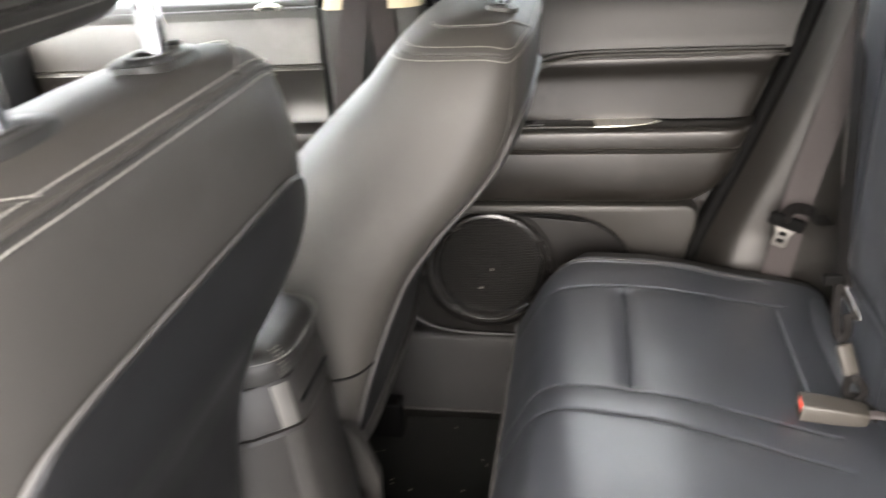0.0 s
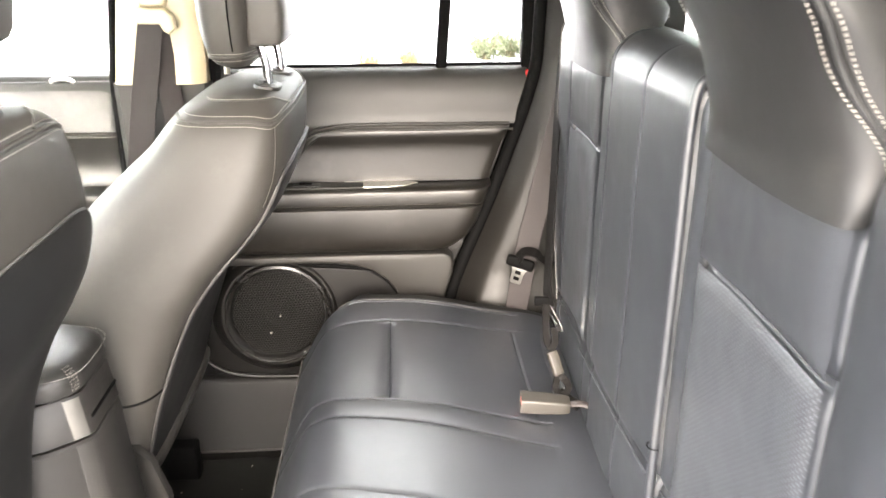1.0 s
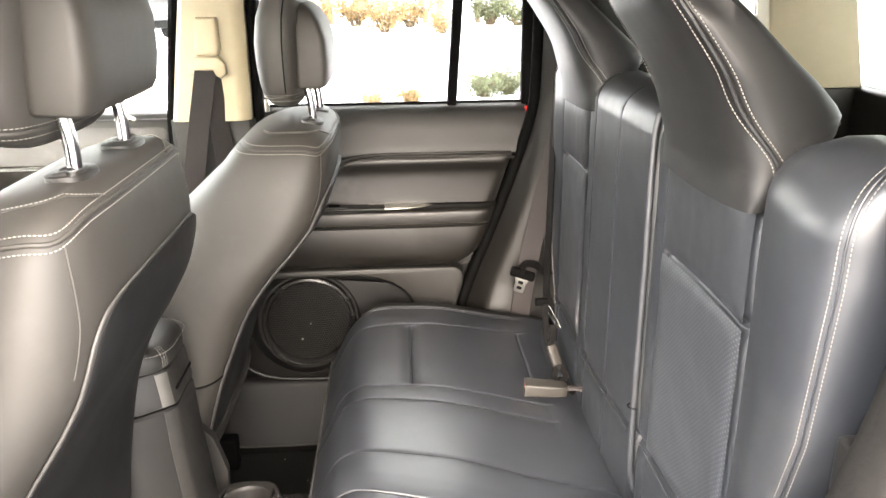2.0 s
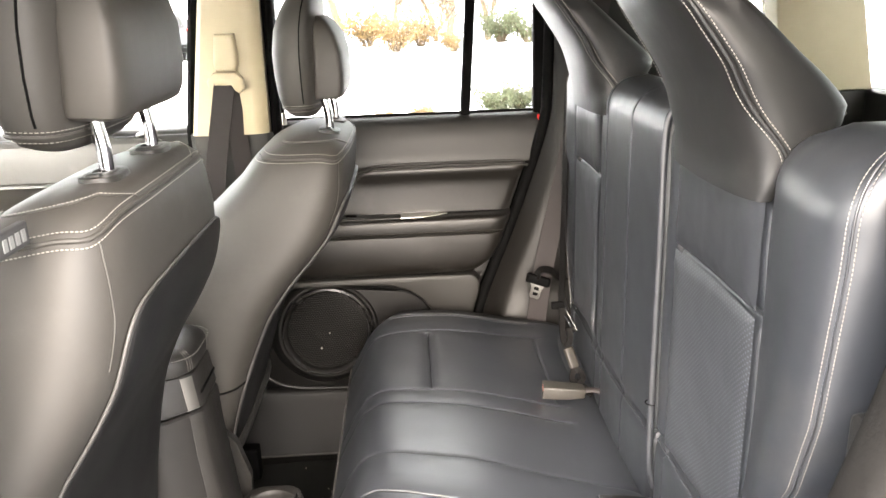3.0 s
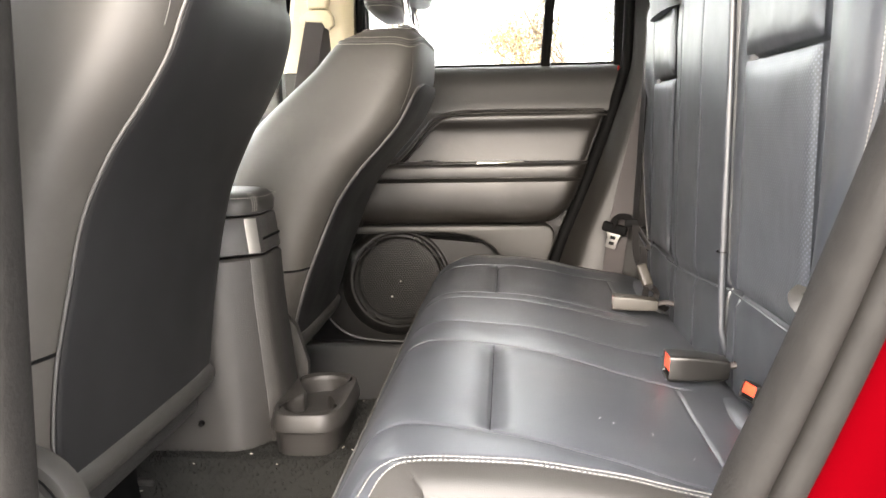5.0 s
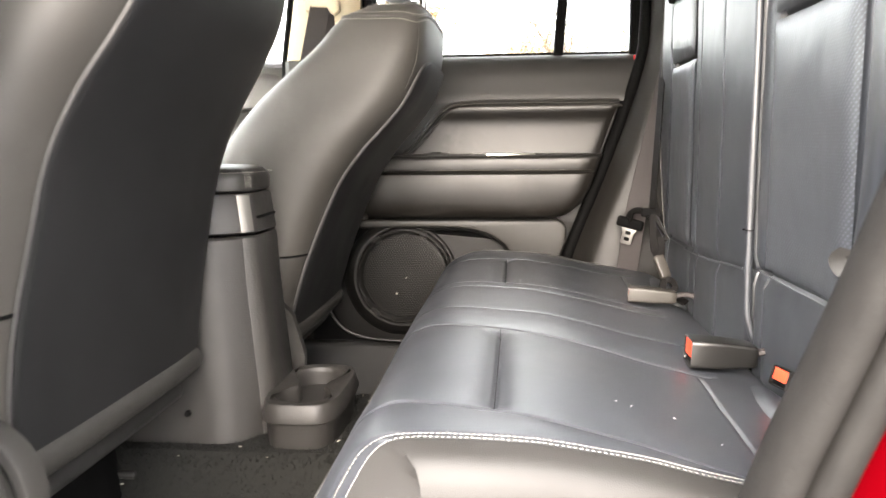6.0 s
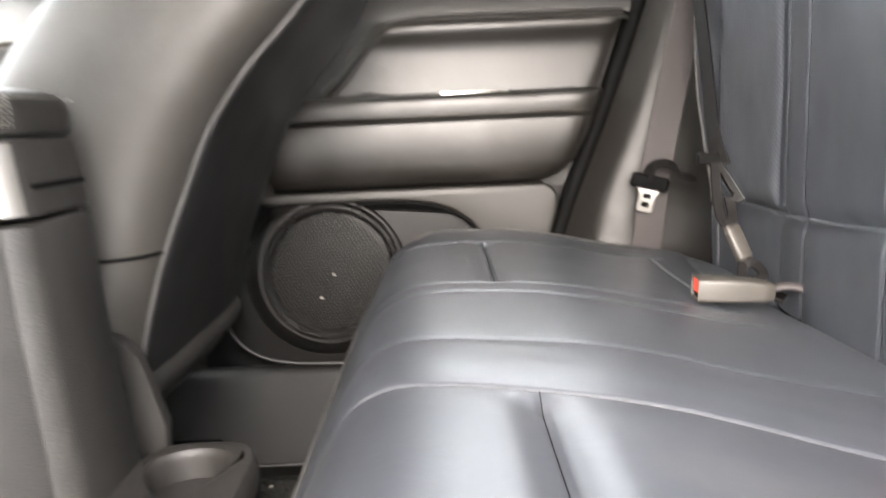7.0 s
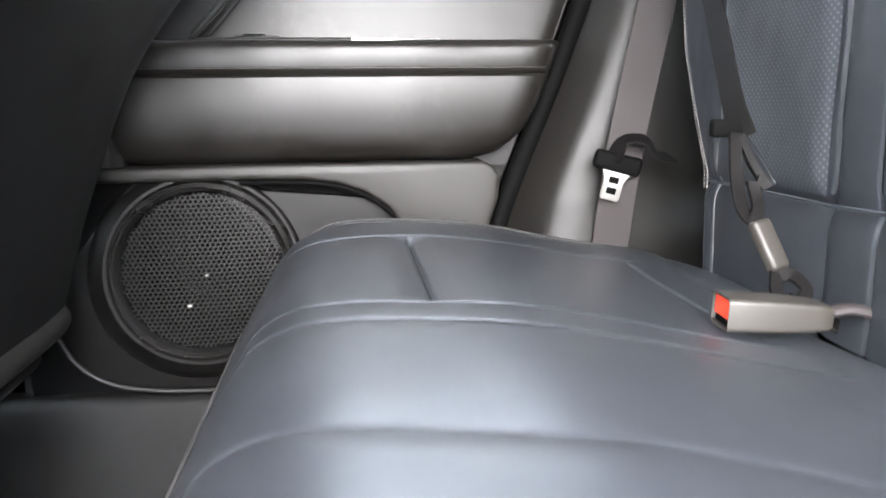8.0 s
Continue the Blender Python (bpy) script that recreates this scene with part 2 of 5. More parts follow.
        rings.append([p + a * q * math.cos(2 * math.pi * k / n) + b * q * flat * math.sin(2 * math.pi * k / n) for k in range(n)])
    return loft(rings, True)


def ribbon(path, width, thick, up):
    """A strap: a flat bar with soft edges along path; up is its face normal, one or one for each point."""
    rings = []
    for p, a, b in frames_along(path, up):
        w, t = width / 2, thick / 2
        rings.append([p + a * x + b * y for x, y in ((-w, 0), (-w * 0.96, t), (w * 0.96, t), (w, 0), (w * 0.96, -t), (-w * 0.96, -t))])
    return loft(rings, True)


def smooth_path(pts, n=8):
    """A Catmull-Rom curve through the points."""
    pts = [Vector(p) for p in pts]
    q = [2 * pts[0] - pts[1]] + pts + [2 * pts[-1] - pts[-2]]
    out = []
    for i in range(1, len(q) - 2):
        for k in range(n):
            t = k / n
            out.append(0.5 * (2 * q[i] + (q[i + 1] - q[i - 1]) * t + (2 * q[i - 1] - 5 * q[i] + 4 * q[i + 1] - q[i + 2]) * t * t
                              + (3 * q[i] - q[i - 1] - 3 * q[i + 1] + q[i + 2]) * t ** 3))
    return out + [pts[-1]]


def rbox(x0, x1, y0, y1, z0, z1, bevel=0.005, seg=3):
    bm = bmesh.new()
    bmesh.ops.create_cube(bm, size=1)
    bmesh.ops.scale(bm, vec=(x1 - x0, y1 - y0, z1 - z0), verts=bm.verts)
    bmesh.ops.translate(bm, vec=((x0 + x1) / 2, (y0 + y1) / 2, (z0 + z1) / 2), verts=bm.verts)
    if bevel:
        bmesh.ops.bevel(bm, geom=bm.edges[:], offset=bevel, segments=seg, profile=0.5, affect="EDGES")
    return bm


def joined(*bms):
    out = bmesh.new()
    for b in bms:
        me = bpy.data.meshes.new("tmp")
        b.to_mesh(me)
        out.from_mesh(me)
        bpy.data.meshes.remove(me)
        b.free()
    return out


def plate(outline, y0, y1, bevel=0.004, seg=3):
    """An upright plate from y0 (its inner face) to y1 with the outline (x, z)."""
    bm = bmesh.new()
    f = bm.faces.new([bm.verts.new((x, y0, z)) for x, z in outline])
    r = bmesh.ops.extrude_face_region(bm, geom=[f])
    bmesh.ops.translate(bm, vec=(0, y1 - y0, 0), verts=[v for v in r["geom"] if isinstance(v, bmesh.types.BMVert)])
    if bevel:
        rim = [e for e in bm.edges if all(abs(v.co.y - y0) < 1e-6 for v in e.verts)]
        bmesh.ops.bevel(bm, geom=rim, offset=bevel, segments=seg, profile=0.5, affect="EDGES")
    return bm


def interp(x, table):
    return float(np.interp(x, [a for a, _ in table], [b for _, b in table]))


def soft_interp(x, table):
    """Interpolates a table with a smooth (monotone-ish cubic) curve."""
    xs = [a for a, _ in table]
    ys = [b for _, b in table]
    i = min(max(np.searchsorted(xs, x) - 1, 0), len(xs) - 2)
    h = xs[i + 1] - xs[i]
    t = min(max((x - xs[i]) / h, 0), 1)

    def slope(k):
        if k == 0 or k == len(xs) - 1:
            k0, k1 = (0, 1) if k == 0 else (k - 1, k)
        else:
            k0, k1 = k - 1, k + 1
        return (ys[k1] - ys[k0]) / (xs[k1] - xs[k0])
    m0, m1 = slope(i) * h, slope(i + 1) * h
    return float((2 * t ** 3 - 3 * t * t + 1) * ys[i] + (t ** 3 - 2 * t * t + t) * m0 + (3 * t * t - 2 * t ** 3) * ys[i + 1] + (t ** 3 - t * t) * m1)


def stitches(paths, length=0.0065, gap=0.0025, r=0.0009, lift=0.0008, up=(0, 0, 1)):
    """Rows of short thread stitches along the given paths, lifted along up."""
    bm, r, length, gap = bmesh.new(), r * 0.52, length * 0.62, gap * 0.55
    lift_v = Vector(up).normalized() * lift
    for path in paths:
        path = [Vector(p) for p in path]
        acc = [0.0]
        for a, b in zip(path, path[1:]):
            acc.append(acc[-1] + (b - a).length)

        def at(s):
            i = min(max(np.searchsorted(acc, s) - 1, 0), len(path) - 2)
            t = (s - acc[i]) / max(acc[i + 1] - acc[i], 1e-9)
            return path[i].lerp(path[i + 1], t)
        s = 0.0
        while s + length < acc[-1]:
            a, b = at(s) + lift_v, at(s + length) + lift_v
            d = (b - a).normalized()
            side = d.cross(lift_v).normalized() * r
            nn = side.cross(d).normalized() * r
            e = d * r
            ends = [[bm.verts.new(p + k) for k in (side, nn, -side, -nn)] for p in (a + e, b - e)]
            tips = [bm.verts.new(a - e * 0.3), bm.verts.new(b + e * 0.3)]
            for k in range(4):
                m = (k + 1) % 4
                bm.faces.new((ends[0][k], ends[0][m], ends[1][m], ends[1][k]))
                bm.faces.new((tips[0], ends[0][m], ends[0][k]))
                bm.faces.new((tips[1], ends[1][k], ends[1][m]))
            s += length + gap
    return bm


def normals_of(P):
    du = np.gradient(P, axis=0)
    dv = np.gradient(P, axis=1)
    n = np.cross(du, dv)
    return n / np.maximum(np.linalg.norm(n, axis=2, keepdims=True), 1e-9)


def sample_line(a, b, step, marks):
    """Sorted samples from a to b, closer together round the marks."""
    v = list(np.arange(a, b, step)) + [b]
    for m in marks:
        v += [m + k for k in (-0.012, -0.008, -0.005, -0.003, -0.0015, 0, 0.0015, 0.003, 0.005, 0.008, 0.012)]
    v = sorted(x for x in v if a <= x <= b)
    out = [v[0]]
    for x in v[1:]:
        if x - out[-1] > 0.0009:
            out.append(x)
    return np.array(out)


def seam(d, depth=0.0045, puff=0.007, soft=0.022):
    """Height over a sewn seam at distance d: a narrow groove, and padding that swells beside it."""
    return -depth * np.exp(-(d / 0.0024) ** 2) - puff * np.exp(-(d / soft) ** 2)


# ---- car shell ----
def shell_plate(name, outline, y0, y1, mat, label, category="wall", bevel=0.006):
    ob = part(name, plate(outline, y0, y1, bevel), mat)
    return tagged(ob, label, category, kind="structure")


FLOOR = -0.06


def floor_height(x, y):
    hump = 0.225 * (0.5 - 0.5 * math.cos(math.pi * min(1, max(0, 1 - (abs(y + 0.01) - 0.125) / 0.13))))
    return FLOOR + hump + 0.004 * noise.noise((x * 9, y * 9, 0))


xs, ys = np.linspace(-1.3, 0.62, 97), np.linspace(-0.70, 0.72, 72)
bm, _ = grid_bm(np.array([[(x, y, floor_height(x, y)) for y in ys] for x in xs]))
tagged(part("floor", bm, CARPET), "dark grey carpeted car floor with a raised centre tunnel", "floor", kind="structure")
tagged(part("floor_pan", rbox(-1.35, 1.35, -0.72, 0.74, FLOOR - 0.09, FLOOR - 0.03, 0.01), MATTE_BLACK), "black steel floor pan under the carpet", "floor", kind="structure")

# added sheet that makes the gap behind the door edge look shaded
tagged(part("door_gap_shade", rbox(0.22, 0.52, 0.7635, 0.7645, 0.02, 0.795, 0), MATTE_BLACK), "matt black sheet added for the shade in the door gap", "wall", kind="structure")
# grit and fibres trodden into the carpet
rng = random.Random(11)
bits = []
for _ in range(90):
    x, y = rng.uniform(-0.45, -0.02), rng.uniform(-0.60, 0.58)
    z, l, a = floor_height(x, y) + 0.002, rng.uniform(0.001, 0.006), rng.uniform(0, 6.28)
    bits.append(tube([(x, y, z), (x + l * math.cos(a), y + l * math.sin(a), z + 0.001)], rng.uniform(0.0004, 0.0011), 5))
tagged(part("floor_grit", joined(*bits), DEBRIS), "pale grit and fibres scattered on the carpet", "grit", kind="stuff")
# tufts of the carpet pile
verts, faces = [], []
for _ in range(26000):
    x, y = rng.uniform(-0.50, 0.0), rng.uniform(-0.62, 0.15)
    z, h, a = floor_height(x, y) - 0.001, rng.uniform(0.003, 0.007), rng.uniform(0, 6.28)
    dx, dy = 0.0012 * math.cos(a), 0.0012 * math.sin(a)
    lx, ly = rng.uniform(-0.003, 0.003), rng.uniform(-0.003, 0.003)
    k = len(verts)
    verts += [(x - dx, y - dy, z), (x + dx, y + dy, z), (x + lx, y + ly, z + h)]
    faces.append((k, k + 1, k + 2))
me = bpy.data.meshes.new("carpet_pile")
me.from_pydata(verts, [], faces)
me.materials.append(CARPET)
tagged(new("carpet_pile", me), "short dark grey carpet pile in the footwell", "carpet", kind="stuff")
# roof and headliner
tagged(part("ceiling", rbox(-1.0, 1.25, -0.66, 0.70, 1.21, 1.235, 0.01), HEADLINER), "beige cloth headliner of the car", "ceiling", kind="structure")
tagged(part("roof", rbox(-1.0, 1.30, -0.70, 0.76, 1.24, 1.27, 0.012), RED_PAINT), "red painted steel car roof", "roof", kind="structure")

# far body side: roof rail, pillars and sill
shell_plate("wall_far_rail", [(-1.1, 1.15), (1.3, 1.15), (1.3, 1.24), (-1.1, 1.24)], 0.70, 0.77, MATTE_BLACK, "dark roof rail over the passenger side windows")
shell_plate("wall_far_outer", [(-1.3, -0.15), (1.3, -0.15), (1.3, 0.79), (-1.3, 0.79)], 0.765, 0.80, RED_PAINT, "red outer body side under the windows")
# front passenger door panel
def front_door():
    d = thing("front_passenger_door", (-0.7, 0.72, 0.1), "closed dark front passenger door past the seats", "car door")
    part("door_core", plate([(-1.2, 0.0), (-0.376, 0.0), (-0.376, 0.79), (-1.2, 0.79)], 0.70, 0.762, 0.008), PLASTIC, d)
    prof = [(0.806, 0.742), (0.804, 0.726), (0.797, 0.712), (0.78, 0.702), (0.74, 0.692), (0.69, 0.684), (0.684, 0.688), (0.678, 0.684), (0.64, 0.690), (0.585, 0.690), (0.577, 0.684), (0.576, 0.645), (0.570, 0.634), (0.555, 0.630), (0.538, 0.634), (0.535, 0.638), (0.53, 0.634), (0.48, 0.636), (0.43, 0.648), (0.42, 0.665), (0.30, 0.665), (0.0, 0.665)]
    bm, _ = grid_bm(np.array([[(x, y + 0.02 * math.exp(-(-0.384 - x) / 0.008), z) for x in np.concatenate([np.linspace(-1.15, -0.42, 20), np.linspace(-0.41, -0.384, 10)])] for z, y in prof]))
    part("trim_panel", bm, DOOR_LEATHER, d, "padded dark leather door trim")
    for z in (0.687, 0.680, 0.540):
        part("trim_stitching", stitches([[(x, 0.683 if z > 0.6 else 0.633, z) for x in np.linspace(-1.1, -0.40, 30)]], up=(0, -1, 0), length=0.006, r=0.0008), STITCH, d)
    ring_path = [(-0.495 + 0.021 * math.cos(a), 0.706 - 0.004 * math.sin(a), 0.788 + 0.008 * math.sin(a)) for a in [2 * math.pi * i / 24 for i in range(24)]]
    k = part("lock_bezel", tube(ring_path, 0.0045, 8, (0, -1, 0.6), closed=True), SILVER, d, "small bright lock knob bezel")
    part("lock_knob", tube([(-0.495, 0.712, 0.780), (-0.495, 0.710, 0.800)], [0.009, 0.008], 12, (0, 1, 0)), GLOSS_BLACK, k)
    pane = part("front_pane", plate([(-0.378, 0.80), (-1.0, 0.80), (-0.75, 1.17), (-0.325, 1.17)], 0.742, 0.746, 0), GLASS, d)
    pane.visible_shadow = False


front_door()
# back of the car
shell_plate("wall_far_quarter", [(0.47, -0.05), (1.25, -0.05), (1.25, 0.83), (0.47, 0.83)], 0.69, 0.76, PLASTIC_GREY, "grey cargo side trim panel")
shell_plate("wall_far_d_pillar", [(1.02, 0.83), (1.25, 0.83), (1.18, 1.16), (0.98, 1.16)], 0.68, 0.76, BEIGE, "beige trimmed rear corner pillar")
shell_plate("wall_near_quarter", [(0.62, -0.05), (1.25, -0.05), (1.25, 1.2), (0.62, 1.2)], -0.70, -0.66, SHADED_BEIGE, "beige trimmed cargo side wall, its shade put into the colour")
tagged(part("hatch", rbox(1.24, 1.30, -0.70, 0.76, -0.15, 0.83, 0.01), PLASTIC_GREY), "grey inner trim of the tailgate", "tailgate", kind="structure")
tagged(part("cargo_floor", rbox(0.60, 1.26, -0.68, 0.70, 0.26, 0.30, 0.01), CARPET), "dark carpeted cargo floor", "floor", kind="structure")
for nm, bm in (("rear_window", rbox(1.26, 1.265, -0.68, 0.72, 0.83, 1.22, 0)), ("quarter_window", plate([(0.47, 0.83), (1.02, 0.83), (0.98, 1.16), (0.47, 1.16)], 0.742, 0.746, 0))):
    pane = tagged(part(nm, bm, TINTED), "dark tinted glass at the back of the car", "window", kind="structure")
# front closing: dashboard
dash = thing("dashboard", (-1.2, 0, 0.5), "dark grey dashboard in front of the front seats", "dashboard")
part("dash_body", rbox(-1.35, -1.0, -0.70, 0.74, 0.35, 0.78, 0.06, 5), PLASTIC, dash)
tagged(part("firewall", rbox(-1.40, -1.34, -0.70, 0.76, -0.15, 0.80, 0.01), MATTE_BLACK), "black firewall at the front", "wall", kind="structure")


# ---- far B pillar with the front belt ----
def b_pillar():
    p = thing("pillar", (-0.27, 0.66, 0.0), "beige upper and dark lower door pillar trim", "pillar", kind="structure")
    zs = np.linspace(0.795, 1.22, 12)
    rings = []
    for z in zs:
        xl = interp(z, [(0.79, -0.366), (1.09, -0.319), (1.22, -0.30)])
        xr = interp(z, [(0.79, -0.192), (1.22, -0.184)])
        y = 0.622
        rings.append([(xl, 0.70, z), (xl, y + 0.012, z), (xl + 0.012, y, z), (xr - 0.03, y - 0.004, z), (xr - 0.012, y, z), (xr, y + 0.014, z), (xr, 0.70, z)])
    part("upper_trim", loft(rings), BEIGE, p)
    rings = []
    for z in np.linspace(0.42, 0.795, 10):
        w = interp(z, [(0.42, 0.0), (0.8, 0.0)])
        xl, xr, y = -0.374 - w, -0.186 + w, 0.634
        rings.append([(xl, 0.72, z), (xl, y + 0.012, z), (xl + 0.012, y, z), (xr - 0.012, y, z), (xr, y + 0.014, z), (xr, 0.72, z)])
    part("lower_trim", loft(rings), PLASTIC_GREY, p, "dark grey lower pillar trim")
    part("door_seal", tube([(-0.174, 0.67, 0.62), (-0.178, 0.66, 0.8), (-0.172, 0.66, 1.2)], 0.013, 8), MATTE_BLACK, p, "black rubber door seal")
    part("front_seal", tube([(-0.392, 0.67, 0.2), (-0.376, 0.67, 0.8), (-0.322, 0.67, 1.2)], 0.013, 8), MATTE_BLACK, p, "black rubber door seal")
    part("height_adjuster", plate([(-0.290, 0.938), (-0.246, 0.938), (-0.240, 0.955), (-0.243, 1.018), (-0.286, 1.018), (-0.294, 0.955)], 0.600, 0.622, 0.008), BEIGE, p)
    b = thing("seat_belt", (-0.26, 0.61, 0.9), "grey front seat belt hanging from a beige pillar loop", "seat belt")
    part("guide_loop", joined(plate([(-0.312, 0.918), (-0.296, 0.936), (-0.246, 0.936), (-0.232, 0.922), (-0.230, 0.900), (-0.242, 0.890), (-0.252, 0.896), (-0.258, 0.908), (-0.288, 0.908), (-0.296, 0.898), (-0.308, 0.900)], 0.596, 0.612, 0.005)), BEIGE, b, "beige plastic guide loop")
    part("webbing", ribbon(smooth_path([(-0.273, 0.603, 0.915), (-0.288, 0.596, 0.84), (-0.318, 0.592, 0.70), (-0.352, 0.598, 0.50), (-0.38, 0.61, 0.2)]), 0.046, 0.0025, (0.25, -1, 0)), BELT, b)
    part("second_strap", ribbon(smooth_path([(-0.268, 0.609, 0.915), (-0.262, 0.612, 0.84), (-0.256, 0.618, 0.70), (-0.250, 0.622, 0.40)]), 0.042, 0.0025, (0.45, -1, 0)), BELT, b)


b_pillar()


# ---- far rear door ----
def rear_door():
    d = thing("rear_passenger_door", (0.1, 0.70, 0.1), "closed rear passenger door with black leather panels and a speaker", "car door")
    # rear edge of the door, upright x for a height
    edge = [(0.05, 0.262), (0.20, 0.262), (0.33, 0.285), (0.53, 0.360), (0.69, 0.416), (0.77, 0.440), (0.81, 0.446)]
    xe = lambda z: soft_interp(z, edge)
    zs = np.linspace(0.05, 0.80, 40)
    part("door_core", plate([(-0.178 if z > 0.62 else -0.36, z) for z in zs] + [(xe(z) - 0.002, z) for z in zs[::-1]], 0.715, 0.762, 0.004), PLASTIC, d)
    # window ledge and upper trim, curving in from the glass down to the sewn line
    prof = [(0.808, 0.742), (0.806, 0.728), (0.800, 0.716), (0.785, 0.706), (0.75, 0.697), (0.72, 0.690), (0.702, 0.684), (0.694, 0.684)]
    P = np.array([[(-0.178 + (xe(z) + 0.178) * u, y, z) for u in np.linspace(0, 1, 30)] for z, y in prof])
    bm, _ = grid_bm(P)
    part("upper_trim", bm, SOFT_TRIM, d, "soft dark grey upper door trim")
    # leather bolster between the sewn line and the armrest, its front end swept down
    front = lambda z: interp(z, [(0.575, -0.105), (0.60, -0.078), (0.63, -0.052), (0.66, -0.026), (0.68, 0.002), (0.690, 0.04), (0.695, 0.09)])
    rows = np.concatenate([np.linspace(0.575, 0.685, 22), np.linspace(0.687, 0.6945, 5)])
    P = []
    for z in rows:
        xl, xr, t = front(z), xe(z) - 0.012, (z - 0.575) / 0.12
        y = 0.684 + 0.002 * math.sin(math.pi * t) - 0.012 * math.exp(-((t - 0.86) / 0.16) ** 2)
        row = []
        for u in np.linspace(0, 1, 44):
            e = min(u, 1 - u) * (xr - xl)
            rim = 0.006 * math.exp(-e / 0.006)
            row.append((xl + (xr - xl) * u, y + rim, z))
        P.append(row)
    bm, _ = grid_bm(np.array(P))
    part("leather_bolster", bm, DOOR_LEATHER, d, "black leather bolster with a sewn upper edge")
    P = np.array([[(-0.34 + (xe(z) + 0.332) * u, 0.699, z) for u in np.linspace(0, 1, 12)] for z in np.linspace(0.41, 0.70, 20)])
    bm, _ = grid_bm(P)
    part("backing_panel", bm, PLASTIC, d)
    # rolled sewn edge along the top of the bolster
    line = smooth_path([(-0.100, 0.682, 0.580), (-0.070, 0.682, 0.610), (-0.034, 0.680, 0.652), (-0.002, 0.678, 0.682), (0.05, 0.677, 0.6945), (0.12, 0.677, 0.697), (0.25, 0.677, 0.6965), (0.405, 0.679, 0.695)], 8)
    part("sewn_bead", tube(line, 0.0042, 8, (0, 1, 0.01)), DOOR_LEATHER, d)
    low = [p + Vector((0.008, -0.001, -0.011)) for p in line]
    part("lower_bead", tube(low, 0.003, 8, (0, 1, 0.01)), DOOR_LEATHER, d)
    part("bolster_stitching", stitches([[p + Vector((0.003, -0.0035, -0.005)) for p in line]], up=(0, -1, 0.2), r=0.0007, length=0.005), STITCH, d, "pale double stitching")
    # armrest: a padded shelf over a tall padded panel, with a long seam
    rows = [(0.571, 0.690), (0.5725, 0.668), (0.572, 0.648), (0.570, 0.6385), (0.5665, 0.6345), (0.561, 0.633), (0.550, 0.6325), (0.540, 0.633), (0.5345, 0.634), (0.532, 0.6365), (0.5305, 0.6385), (0.529, 0.6365), (0.5265, 0.634), (0.515, 0.633), (0.49, 0.633), (0.46, 0.6365), (0.442, 0.642), (0.431, 0.649), (0.425, 0.658), (0.421, 0.675)]
    P = []
    for z, y in rows:
        corner = interp(z, [(0.421, 0.05), (0.43, 0.028), (0.45, 0.010), (0.47, 0.0), (0.6, 0.0)])
        xr = min(xe(z) - 0.006, 0.40) - corner
        row = []
        for u in np.concatenate([np.linspace(0, 0.9, 40), np.linspace(0.92, 1, 12)]):
            x = -0.33 + (xr + 0.33) * u
            wob = 0.0016 * noise.noise((x * 14, z * 14, 3)) if y < 0.65 else 0
            row.append((x, y + 0.030 * math.exp(-(xr - x) / 0.010) + wob, z))
        P.append(row)
    bm, _ = grid_bm(np.array(P))
    part("armrest", bm, DOOR_LEATHER, d, "padded black leather armrest with a long seam")
    part("armrest_stitching", stitches([[(x, 0.6330, 0.5372) for x in np.linspace(-0.32, 0.345, 50)]], up=(0, -1, 0.3), r=0.0006, length=0.005), STITCH, d)
    # pull cup, switch plate and silver trim on the armrest shelf
    part("switch_plate", rbox(-0.10, 0.10, 0.646, 0.690, 0.568, 0.5750, 0.003), PLASTIC_GREY, d)
    sw = part("window_switch", rbox(-0.045, 0.010, 0.652, 0.670, 0.574, 0.5775, 0.0015), GLOSS_BLACK, d, "gloss black window switch")
    part("rocker", rbox(-0.034, -0.008, 0.656, 0.667, 0.577, 0.580, 0.0012), MATTE_BLACK, sw)
    top = [(0.045, 0.655), (0.10, 0.651), (0.15, 0.652), (0.19, 0.660), (0.215, 0.676), (0.19, 0.684), (0.12, 0.688), (0.06, 0.688)]
    bm = bmesh.new()
    f = bm.faces.new([bm.verts.new((x, 0.688 - (0.688 - y) * 1.12, 0.5685 + 0.05 * (y - 0.65))) for x, y in top])
    r = bmesh.ops.extrude_face_region(bm, geom=[f])
    bmesh.ops.translate(bm, vec=(0, 0, 0.005), verts=[v for v in r["geom"] if isinstance(v, bmesh.types.BMVert)])
    bmesh.ops.bevel(bm, geom=bm.edges[:], offset=0.0015, segments=2, affect="EDGES")
    part("pull_handle_trim", bm, SILVER, d, "bright silver pull-handle trim")
    # lower hard panel with the speaker pocket
    cx, cz = -0.100, 0.284
    out = [(-0.34, 0.419), (-0.34, 0.398)]
    arch = [(cx + 0.05, 0.4005), (0.03, 0.399), (0.075, 0.393), (0.110, 0.381), (0.140, 0.360), (0.160, 0.332), (0.172, 0.30), (0.178, 0.25)]
    right = [(xe(z) - 0.012, z) for z in (0.10, 0.2, 0.26, 0.30, 0.34, 0.37)] + [(xe(0.40) - 0.022, 0.40), (xe(0.41) - 0.034, 0.412), (xe(0.42) - 0.052, 0.419)]
    outline = out + arch + [(0.180, 0.10)] + right
    part("lower_panel", plate(outline[::-1], 0.652, 0.70, 0.006), PLASTIC_GREY, d, "hard grey lower door panel")
    # pocket floor in matt black: the recess's shade is put into its colour
    part("pocket_floor", plate([(-0.34, 0.10), (0.185, 0.10), (0.185, 0.405), (-0.34, 0.405)], 0.690, 0.716, 0.001), MATTE_BLACK, d, "recessed map pocket, painted black for its shade")
